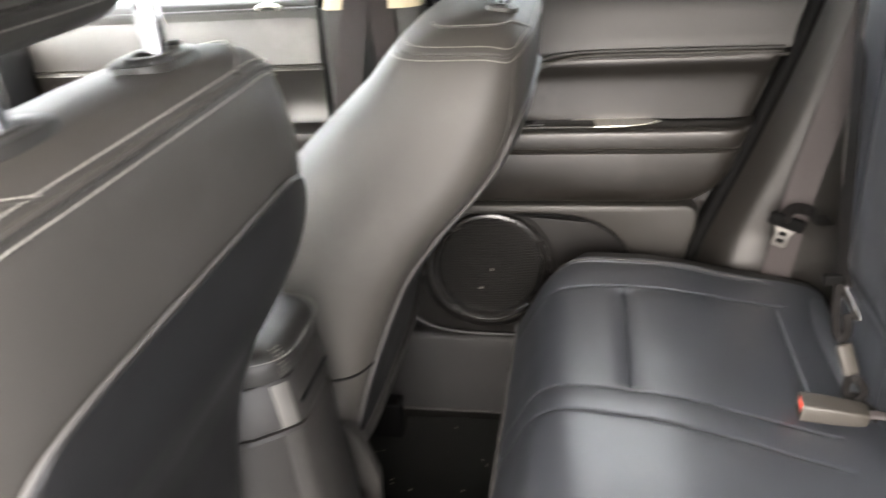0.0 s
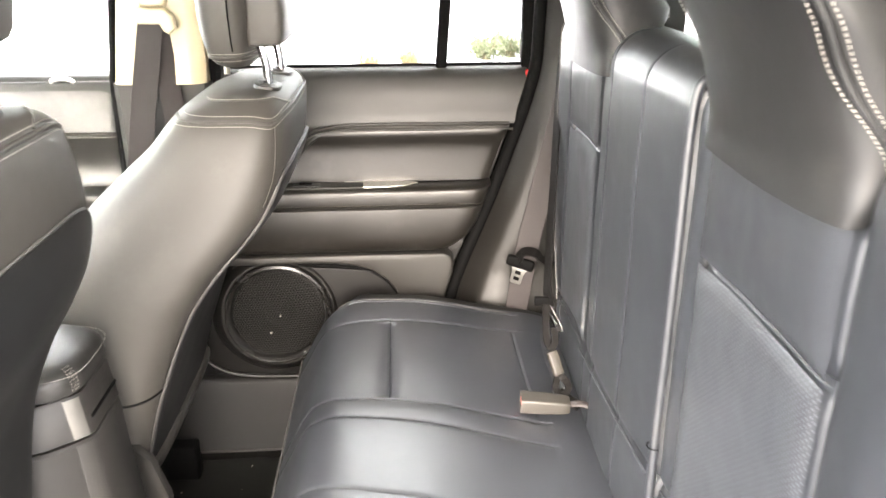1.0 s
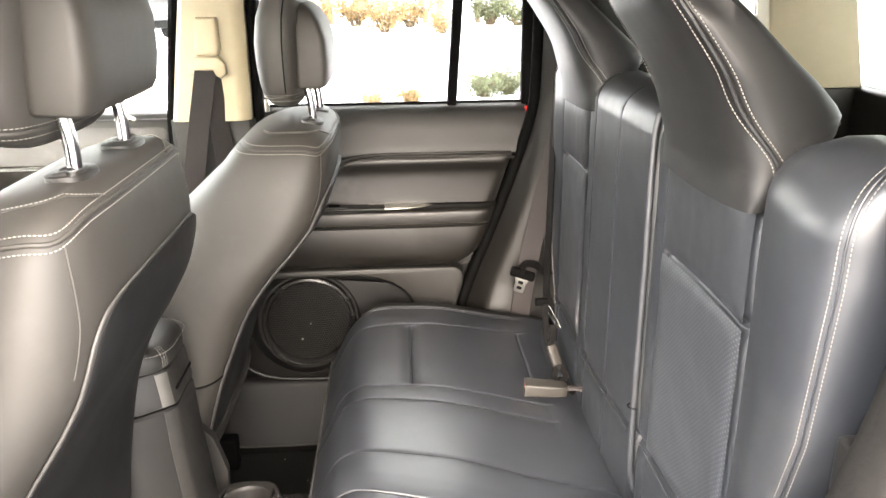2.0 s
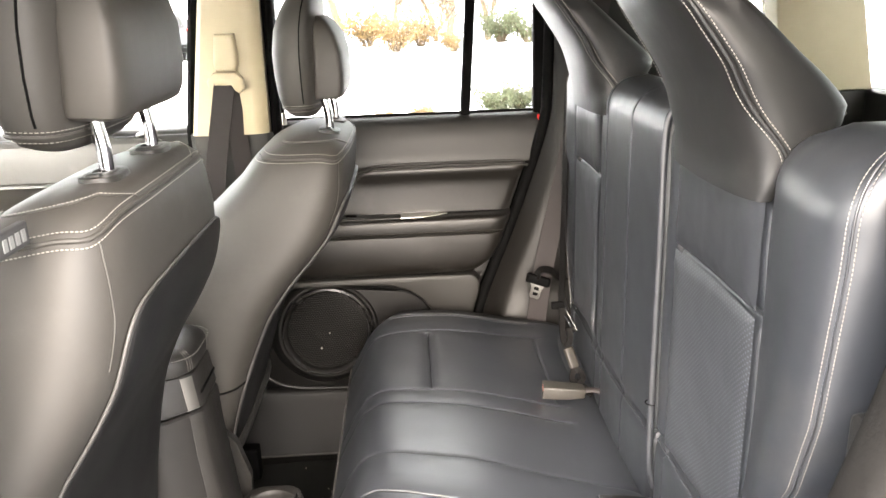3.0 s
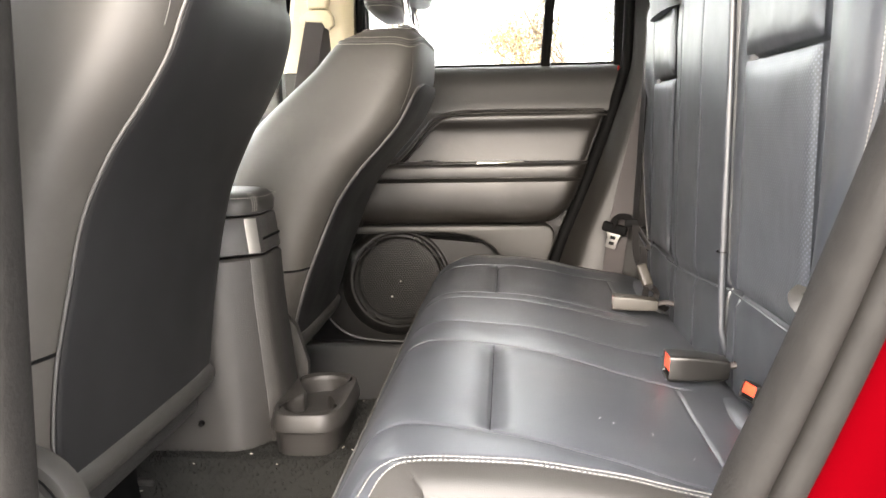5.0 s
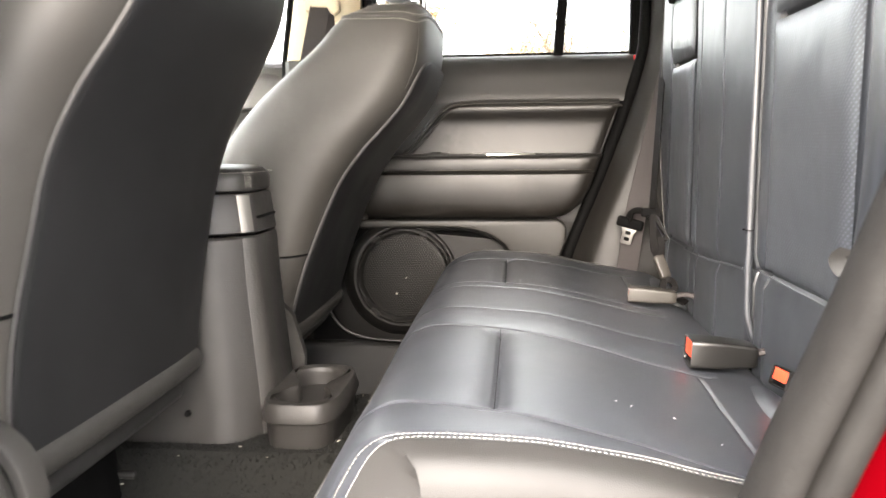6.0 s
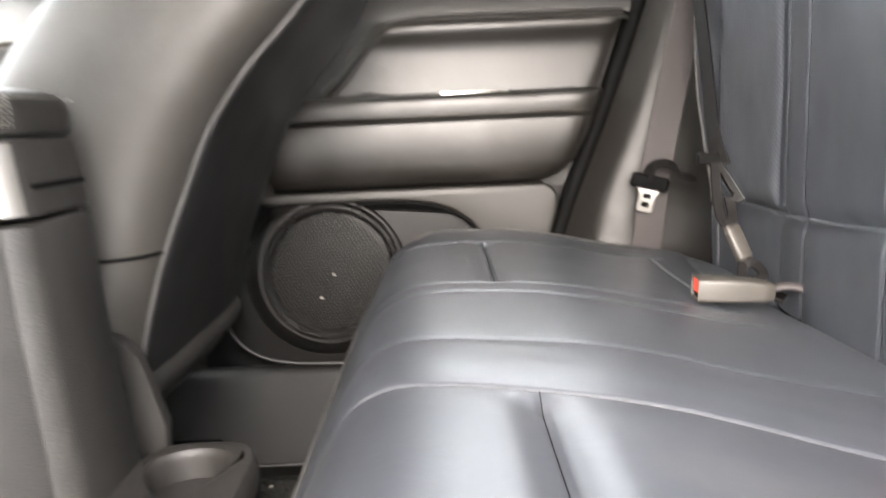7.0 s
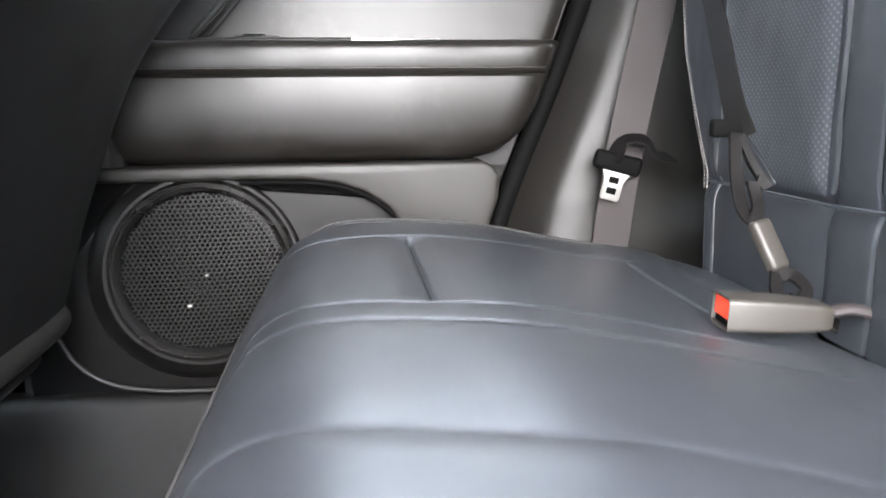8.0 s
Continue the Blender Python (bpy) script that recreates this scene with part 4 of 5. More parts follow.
            row.append((x, sgn * y if centre is None else y, z + (0.018 * min(1, dx / 0.05) * min(1, (v - i1) / 0.05) if v > i1 else 0)))
        a, b = row[0], row[-1]
        row = [(back - 0.002, a[1], min(a[2], 0.90))] + row + [(back - 0.002, b[1], min(b[2], 0.90))]
        P.append(row)
    bm, _ = grid_bm(np.array(P))
    part("backrest", bm, LEATHER, t)
    S = lambda y: sgn * y if centre is None else y
    # matt black lines for the shade in the grooves of the upright seams
    for m in ymarks:
        k = int(np.argmin(abs(q - m))) + 1
        part("seam_line", tube([(P[r_][k][0] - 0.0003, P[r_][k][1], P[r_][k][2]) for r_ in range(0, len(zz), 2) if P[r_][k][2] > lower(m)], 0.0008, 6, (1, 0, 0.01)), MATTE_BLACK, t)
    # the padded insert panels lie in the seams
    def panel(name, z0, z1, mat, lab):
        ys_, ts_ = np.linspace(i0 + 0.004, i1 - 0.004, 40), np.linspace(0, 1, 40)
        G = []
        for q_ in ts_:
            row = []
            for y in ys_:
                zb = lower(y) + 0.003 if z0 < 0.5 else z0
                z = zb + 0.004 + (z1 - zb - 0.008) * q_
                e = min(y - i0 - 0.003, i1 - 0.003 - y, z - zb - 0.003, z1 - 0.003 - z)
                hollow = 0.008 * math.sin(math.pi * (y - i0) / (i1 - i0)) * interp(z, [(0.3, 0), (0.5, 1), (0.7, 0.6), (0.9, 0)])
                x = 0.4795 + hollow - 0.0075 * (1 - math.exp(-e / 0.011)) + 0.0014 * noise.noise((y * 14, z * 14, 9)) + 0.0005 * noise.noise((y * 45, z * 35, 4))
                row.append((x, S(y), z))
            G.append(row)
        b, _ = grid_bm(np.array(G))
        part(name, b, mat, t, lab)
    panel("upper_insert", 0.747, 0.885, LEATHER_INSERT, "smooth black leather upper insert")
    panel("perforated_insert", 0.445, 0.747, PERFORATED, "perforated black leather insert")
    hem = [(0.4765 - (0.006 if centre is not None and v < i0 else 0.0), S(v), lower(v) + 0.001) for v in np.linspace(lo + 0.02, i1 + 0.02, 40)]
    part("lower_welt", tube(hem, 0.0015, 6, (1, 0, 0.1)), LEATHER, t, "thin welt along the lower seam")
    if centre is None:
        roll = smooth_path([(0.492, -0.150, 0.325), (0.476, -0.147, 0.36), (0.4715, -0.1455, 0.42), (0.4715, -0.1455, 0.70), (0.4715, -0.1455, 0.885), (0.484, -0.1455, 0.922), (0.51, -0.1455, 0.936)], 8)
        part("inner_roll", tube(roll, 0.0055, 12, (0, 1, 0.01)), LEATHER, t, "rolled leather edge at the split")
        part("roll_joint", tube([(0.4715 + 0.009 * math.cos(a), -0.1455 + 0.009 * math.sin(a), 0.487) for a in np.linspace(1.4, 4.9, 14)], 0.0008, 6), MATTE_BLACK, t)
    # double stitched outer edge
    def skin(y, z):
        v = i1 + (y - i1) * (0.60 - i1) / (interp(z, out_edge) - i1)
        k, e = (v - i1) / (0.60 - i1), 0.60 - v
        x = 0.478 - (0.016 if centre is None else 0.003) * math.sin(math.pi * min(1, k ** 1.5)) ** 0.9 * interp(z, [(0.3, 0.2), (0.5, 1), (0.95, 1)])
        return x + (0.030 - math.sqrt(max(0, 0.0009 - (0.030 - e) ** 2)) if e < 0.030 else 0) - 0.0008
    rows = []
    for inset in (0.0155, 0.0095):
        rise = [(skin(interp(z, out_edge) - inset, z), S(interp(z, out_edge) - inset), z) for z in np.linspace(0.40, 0.885, 54)]
        x0, y0 = rise[-1][0], interp(0.92, out_edge) - inset
        over = [(x0 + 0.055 * (1 - math.cos(a)), S(y0 - 0.010 * math.sin(a) ** 2), 0.885 + 0.067 * math.sin(a)) for a in np.linspace(0.12, 1.45, 16)]
        rows.append(rise + over)
    mid = [tuple((a + b) / 2 for a, b in zip(p_, q_)) for p_, q_ in zip(*rows)]
    part("outer_welt", tube(mid, 0.0012, 8, (1, 0, 0.1)), LEATHER, t, "flat welt between the stitch rows")
    part("stitching", stitches(rows, up=(-1, S(0.8), 0), length=0.005, gap=0.002, r=0.0010, lift=0.0012), STITCH, t, "pale double stitching on the outer bolster")
    # headrest: a forward-leaning slab with a front flap over the backrest
    front = [(0.868, 0.456), (0.90, 0.4535), (0.93, 0.445), (0.98, 0.428), (1.03, 0.396), (1.06, 0.375), (1.095, 0.358)]
    deep = [(0.868, 0.040), (0.885, 0.061), (0.905, 0.092), (0.93, 0.118), (0.95, 0.128), (1.0, 0.096), (1.06, 0.072), (1.08, 0.054), (1.095, 0.02)]
    wide = [(0.868, 0.124), (0.885, 0.129), (1.0, 0.131), (1.05, 0.124), (1.078, 0.108), (1.095, 0.078)]
    rings = []
    for z in list(np.linspace(0.868, 1.07, 26)) + [1.078, 1.085, 1.091, 1.095]:
        xf, d, hw = soft_interp(z, front), interp(z, deep), interp(z, wide)
        ring = []
        for k in range(56):
            a = 2 * math.pi * k / 56
            ca, sa = math.cos(a), math.sin(a)
            n = 4.0
            # the front face swells in the middle, the side edges sit back
            y = hw * math.copysign(abs(sa) ** (2 / n), sa)
            x = xf + d / 2 - d / 2 * math.copysign(abs(ca) ** (2 / n), ca)
            x += 0.006 * (y / 0.13) ** 2 * (1 if ca > 0 else 0)
            ring.append((x, S(0.311 + y), z + (0.010 if ca < -0.2 else 0) + 0.0012 * noise.noise((x * 20, y * 20, z * 20))))
        rings.append(ring)
    h = part("headrest", loft(rings), SHADED_HEADREST_LEATHER, t, "forward-leaning black leather headrest with pale stitching")
    for side in (-1, 1):
        for kind, base in (("front", [(0.905, 0.494), (0.92, 0.488), (0.96, 0.457), (1.005, 0.431), (1.061, 0.392), (1.082, 0.382)]), ("rear", [(0.93, 0.572), (0.947, 0.566), (1.002, 0.504), (1.059, 0.440), (1.08, 0.420)])):
            rows, welt = [], []
            for off in (-0.006, 0.0, 0.006):
                line = []
                for z in np.linspace(base[0][0], base[-1][0], 36):
                    xf, d, hw = soft_interp(z, front), interp(z, deep), interp(z, wide)
                    x = soft_interp(z, base) + off
                    q = min(1, abs((x - xf - d / 2) / (d / 2)))
                    y = hw * (1 - q ** 4.0) ** 0.25
                    line.append((x, S(0.311 + side * (y + 0.0008)), z))
                if off == 0.0:
                    welt = line
                else:
                    rows.append(line)
            part("seam_thread", stitches(rows, up=(0, S(side), 0.1), length=0.005, gap=0.002, r=0.0011, lift=0.0012), STITCH, h)
            part("seam_welt", tube(welt, 0.0024, 6, (1, 0, 0.1)), SHADED_HEADREST_LEATHER, h)
    return t


# added black sheet, standing in for the shade between the two backrests
tagged(part("backrest_gap_shade", rbox(0.492, 0.60, -0.1465, -0.1445, 0.32, 0.91, 0.0), MATTE_BLACK), "matt black sheet for the shade between the split rear backrests", "gap lining", kind="structure")
backrest(-0.147, -1, None, "narrow black leather rear backrest with perforated insert and headrest")
backrest(-0.144, 1, 0.237, "wide black leather rear backrest with centre section and headrest")


# ---- front seats, in the seat's own frame with the pivot at the origin ----
REAR = [(0.22, -0.245), (0.3, -0.224), (0.4, -0.190), (0.52, -0.139), (0.588, -0.092), (0.64, -0.045), (0.68, -0.014), (0.734, 0.010), (0.8, 0.020), (0.8271, 0.0175), (0.8385, 0.009), (0.8448, -0.002), (0.8484, -0.015), (0.8498, -0.03)]
FRONT = [(0.22, -0.40), (0.3, -0.40), (0.4, -0.395), (0.5, -0.385), (0.588, -0.360), (0.67, -0.300), (0.726, -0.240), (0.77, -0.190), (0.82, -0.145), (0.8377, -0.11), (0.8456, -0.085), (0.8498, -0.06)]
HALF = [(0.22, 0.235), (0.3, 0.248), (0.4, 0.248), (0.52, 0.248), (0.62, 0.242), (0.7, 0.224), (0.78, 0.200), (0.82, 0.180), (0.8377, 0.155), (0.8456, 0.13), (0.8498, 0.09)]
PIVOT = Vector((-0.20, 0, 0.38))


def seat_point(z, a, grow=0.0):
    xr, xf, hw = soft_interp(z, REAR) + grow, soft_interp(z, FRONT) - grow, soft_interp(z, HALF) + grow
    ca, sa = math.cos(a), math.sin(a)
    n = 4.6 if ca > 0 else 4.2
    x = (xr + xf) / 2 + (xr - xf) / 2 * math.copysign(abs(ca) ** (2 / n), ca)
    return Vector((x, hw * math.copysign(abs(sa) ** (2 / n), sa), z)) - PIVOT


def front_seat():
    t = thing("front_seat", (0, 0, 0), "black leather front seat with pale stitching, its back seen", "car seat", "front seats")
    zs = list(np.linspace(0.30, 0.80, 44)) + [0.81, 0.82, 0.8271, 0.8328, 0.8377, 0.8413, 0.8441, 0.847, 0.8491]
    ang = [2 * math.pi * k / 96 for k in range(96)]
    part("backrest", loft([[seat_point(z, a) for a in ang] for z in zs]), LEATHER_SIDE, t)
    # the split above the lower cover, its shade drawn as a matt black cord
    part("cover_gap", tube([seat_point(0.410, a, 0.0004) for a in np.linspace(-2.4, -0.55, 30)], 0.0022, 6, (0, 0, 1)), MATTE_BLACK, t, "black cord for the shade in the split above the lower cover")
    part("cover_gap", tube([seat_point(0.410, a, 0.0004) for a in np.linspace(0.55, 2.4, 30)], 0.0022, 6, (0, 0, 1)), MATTE_BLACK, t, "black cord for the shade in the split above the lower cover")
    # vinyl back panel with piping
    def half_angle(z):
        return soft_interp(z, [(0.22, 0.60), (0.385, 0.66), (0.48, 0.60), (0.545, 0.60), (0.59, 0.585), (0.625, 0.555), (0.66, 0.545), (0.695, 0.56), (0.714, 0.55), (0.728, 0.50), (0.737, 0.42), (0.742, 0.30), (0.7445, 0.16), (0.745, 0.0)])
    P = []
    rows = list(np.linspace(0.262, 0.686, 40)) + [0.696, 0.706, 0.716, 0.724, 0.730, 0.735, 0.739, 0.742, 0.744, 0.745]
    for z in rows:
        h = half_angle(z)
        row = []
        for u in np.linspace(-1, 1, 41):
            e = 1 - abs(u)
            row.append(seat_point(z, u * h, 0.006 * min(1, e / 0.08) ** 0.5 + 0.0005 + 0.0012 * noise.noise((u * 2, z * 6, 3))))
        P.append(row)
    bm, _ = grid_bm(np.array(P))
    part("back_panel", bm, VINYL, t, "matt black vinyl back panel")
    left = [seat_point(z, -half_angle(z), 0.003) for z in rows]
    right = [seat_point(z, half_angle(z), 0.003) for z in rows[::-1]]
    part("piping", tube(left + right, 0.0017, 8, (1, 0, 0.3)), PIPING, t, "grey piping round the back panel")
    # rounded lower hem of the panel
    hem = [seat_point(0.262, u * 0.62, -0.002) for u in np.linspace(-1, 1, 30)]
    part("lower_hem", tube(hem, 0.019, 12, (1, 0, 0.2), 0.9), PLASTIC_GREY, t, "rolled dark grey lower hem")
    hem = [seat_point(0.226, u * 0.55, -0.020) for u in np.linspace(-1, 1, 30)]
    part("frame_tube", tube(hem, 0.016, 12, (1, 0, 0.2), 1.0), PLASTIC, t, "dark seat frame tube")
    # sewn top cap and corner seams
    sag = lambda a: 0.005 * math.cos(a) * (1 if math.cos(a) > 0 else -0.6) - 0.009 * math.exp(-((abs(a) - 1.0) / 0.33) ** 2)
    ring_a = [seat_point(0.812 + sag(a), a, 0.0006) for a in np.linspace(-2.6, 2.6, 120)]
    ring_b = [seat_point(0.8245 + 0.9 * sag(a), a, 0.0006) for a in np.linspace(-2.6, 2.6, 120)]
    part("cap_welt", tube([seat_point(0.8185 + 0.95 * sag(a), a, 0.0) for a in np.linspace(-2.6, 2.6, 120)], 0.0026, 8, (0, 0, 1)), LEATHER_SIDE, t, "rolled leather welt")
    part("cap_stitching", stitches([ring_a, ring_b], up=(0.3, 0, 1), length=0.0045, gap=0.002, r=0.0012), STITCH, t, "pale double stitching round the top")
    for sgn in (-1, 1):
        over = [seat_point(0.8265 + 0.0145 * min(1, (a - 0.25) / 0.55) ** 0.7, sgn * a, 0.0006) for a in np.linspace(0.25, 2.5, 70)]
        part("shoulder_welt", tube(over, 0.0012, 6, (0, 0, 1)), LEATHER_SIDE, t)
        part("shoulder_stitching", stitches([[p + Vector((0, 0, 0.001)) for p in over]], up=(0, 0, 1), length=0.0045, gap=0.002, r=0.0009), STITCH, t, "pale stitching over the shoulder")
        line = [seat_point(z, sgn * interp(z, [(0.69, 0.68), (0.74, 0.72), (0.775, 0.80), (0.812, 0.90)]), 0.0) for z in np.linspace(0.695, 0.806, 30)]
        part("side_seam", tube(line, 0.0009, 6, (1, 0, 0)), LEATHER_SIDE, t)
        if sgn < 0:
            part("recliner_cover", plate([(-0.40, 0.10), (-0.24, 0.09), (-0.200, 0.16), (-0.195, 0.24), (-0.215, 0.31), (-0.26, 0.36), (-0.33, 0.35), (-0.38, 0.26)], sgn * 0.222, sgn * 0.246, 0.008), PLASTIC_GREY, t).location = -PIVOT
    # headrest: a rounded front pillow sewn round its lower rim, and a boxy block behind it
    def head_ring(z, x0, x1, hw, p, n=56):
        return [Vector(((x0 + x1) / 2 + (x1 - x0) / 2 * math.copysign(abs(math.cos(a)) ** p, math.cos(a)), hw * math.copysign(abs(math.sin(a)) ** p, math.sin(a)), z)) - PIVOT for a in [2 * math.pi * k / n for k in range(n)]]
    pillow = [(0.874, -0.070, -0.050, 0.05), (0.877, -0.082, -0.040, 0.082), (0.884, -0.092, -0.034, 0.103), (0.896, -0.099, -0.030, 0.117), (0.915, -0.105, -0.027, 0.125), (0.95, -0.109, -0.025, 0.130), (0.99, -0.110, -0.024, 0.131), (1.03, -0.104, -0.023, 0.129), (1.06, -0.092, -0.022, 0.123), (1.085, -0.075, -0.022, 0.110), (1.10, -0.060, -0.026, 0.085), (1.106, -0.050, -0.034, 0.05)]
    h = part("headrest", loft([head_ring(*q, 0.62) for q in pillow]), LEATHER_SIDE, t, "grey-black leather headrest pillow with pale stitching")
    block = [(0.908, -0.040, 0.000, 0.088), (0.9085, -0.040, 0.008, 0.098), (0.912, -0.040, 0.014, 0.105), (0.922, -0.040, 0.018, 0.108), (0.95, -0.040, 0.021, 0.108), (0.99, -0.040, 0.019, 0.106), (1.02, -0.040, 0.010, 0.101), (1.04, -0.040, -0.004, 0.092), (1.052, -0.040, -0.018, 0.078)]
    part("rear_block", loft([head_ring(*q, 0.30) for q in block]), LEATHER_SIDE, h, "leather rear block")
    def pillow_at(z, grow=0.0006):
        return head_ring(z, interp(z, [(q[0], q[1]) for q in pillow]) - grow, interp(z, [(q[0], q[2]) for q in pillow]) + grow, interp(z, [(q[0], q[3]) for q in pillow]) + grow, 0.62, 120)
    rims = [pillow_at(0.890), pillow_at(0.901)]
    part("head_stitching", stitches([r + [r[0]] for r in rims], up=(0, 0, -1), length=0.0055, gap=0.0022, r=0.0009, lift=0.0004), STITCH, h, "pale double stitching round the lower rim")
    part("rim_welt", tube(pillow_at(0.8955), 0.0022, 6, (0, 0, 1), closed=True), LEATHER_SIDE, h)
    for sgn in (-1, 1):
        line = []
        for z in np.linspace(0.905, 1.09, 30):
            x0, x1, hw = (interp(z, [(q[0], q[k]) for q in pillow]) for k in (1, 2, 3))
            x = x0 + (x1 - x0) * 0.66
            c = (2 * x - x0 - x1) / (x1 - x0)
            line.append(Vector((x, sgn * hw * (1 - abs(c) ** (1 / 0.31)) ** 0.31, z)) - PIVOT)
        part("pillow_seam", tube(line, 0.0013, 6, (1, 0, 0)), MATTE_BLACK, h)
        post = smooth_path([Vector((-0.026, sgn * 0.068, 0.945)) - PIVOT, Vector((-0.0235, sgn * 0.068, 0.912)) - PIVOT, Vector((-0.018, sgn * 0.068, 0.884)) - PIVOT, Vector((-0.016, sgn * 0.068, 0.862)) - PIVOT, Vector((-0.013, sgn * 0.068, 0.78)) - PIVOT], 6)
        part("post", tube(post, 0.0070, 16, (0, 1, 0.01)), CHROME, h, "polished steel post")
        bez = [[Vector((-0.017 + (0.021 * k) * math.copysign(abs(math.cos(a)) ** 0.7, math.cos(a)), sgn * 0.069 + (0.033 * k) * math.copysign(abs(math.sin(a)) ** 0.7, math.sin(a)), z - 0.20 * 0.019 * k * math.cos(a))) - PIVOT for a in [2 * math.pi * i / 32 for i in range(32)]] for z, k in ((0.832, 0.92), (0.8490, 0.92), (0.8514, 0.90), (0.8522, 0.84), (0.8524, 0.62), (0.8536, 0.57), (0.8538, 0.38), (0.850, 0.33))]
        part("post_bezel", loft(bez), PLASTIC_GREY, t, "black plastic post guide")
        b = rbox(-0.026, -0.010, sgn * 0.090 - 0.005, sgn * 0.090 + 0.005, 0.845, 0.8555, 0.003)
        bmesh.ops.translate(b, vec=-PIVOT, verts=b.verts)
        part("guide_button", b, PLASTIC, t)
    # seat cushion below
    rings = []
    for z, g in ((0.05, -0.02), (0.08, 0.0), (0.20, 0.0), (0.24, -0.015), (0.25, -0.05)):
        rings.append([Vector((-0.62 + (0.26 + g) * math.copysign(abs(math.cos(a)) ** 0.5, math.cos(a)), (0.245 + g) * math.copysign(abs(math.sin(a)) ** 0.5, math.sin(a)), z)) - PIVOT for a in [2 * math.pi * k / 48 for k in range(48)]])
    part("seat_base", loft(rings), MATTE_BLACK, t)
    for sgn in (-1, 1):
        part("seat_rail", rbox(-0.78, -0.28, sgn * 0.19 - 0.020, sgn * 0.19 + 0.020, -0.05, 0.035, 0.006), MATTE_BLACK, t, "black steel seat rail").location = -PIVOT
    return t


seat = front_seat()
seat.matrix_basis = pose(PIVOT.x, 0.347, PIVOT.z)
driver = copy_thing(seat, pose(-0.27, -0.336, 0.426, 0, -9.5, 0) @ Matrix.Diagonal((1, 1.035, 1, 1)))
for c in driver.children:
    if c.name.startswith("headrest"):
        base = Vector((0.184, 0, 0.475))
        c.matrix_basis = Matrix.Translation(base + Vector((0.002, 0, -0.004))) @ pose(0, 0, 0, 0, 13, 0) @ Matrix.Translation(-base) @ c.matrix_basis
def recliner():
    t = thing("recliner_knob", (-0.305, -0.60, 0.305), "grey round plastic recliner cover on the driver seat's side", "seat lever")
    def disc(levels, n=40):
        return loft([[(-0.305 + r * math.cos(2 * math.pi * k / n), y, 0.305 + r * math.sin(2 * math.pi * k / n)) for k in range(n)] for r, y in levels])
    part("cover", disc([(0.072, -0.570), (0.072, -0.592), (0.070, -0.597), (0.066, -0.5985)]), PLASTIC_GREY, t)
    part("rim_groove", tube([(-0.305 + 0.0605 * math.cos(a), -0.599, 0.305 + 0.0605 * math.sin(a)) for a in [2 * math.pi * k / 40 for k in range(40)]], 0.0012, 6, (0, 1, 0), closed=True), MATTE_BLACK, t)
    part("hub", disc([(0.052, -0.590), (0.052, -0.603), (0.048, -0.607), (0.02, -0.608)]), PLASTIC_GREY, t)


recliner()
tag = thing("seat_tag", (-0.145, -0.60, 0.895), "small dark woven tag sewn on the driver seat's shoulder", "label")
part("tag_cloth", rbox(-0.147, -0.139, -0.690, -0.636, 0.888, 0.908, 0.002), WOVEN_LABEL, tag)
for k in range(4):
    part("tag_mark", rbox(-0.1388, -0.1378, -0.680 + k * 0.010, -0.674 + k * 0.010, 0.893, 0.903, 0), LABEL_INK, tag, "", False)
tag.matrix_basis = Matrix.Translation((-0.145 - 0.045, -0.60 + 0.10, 0.895 + 0.002))


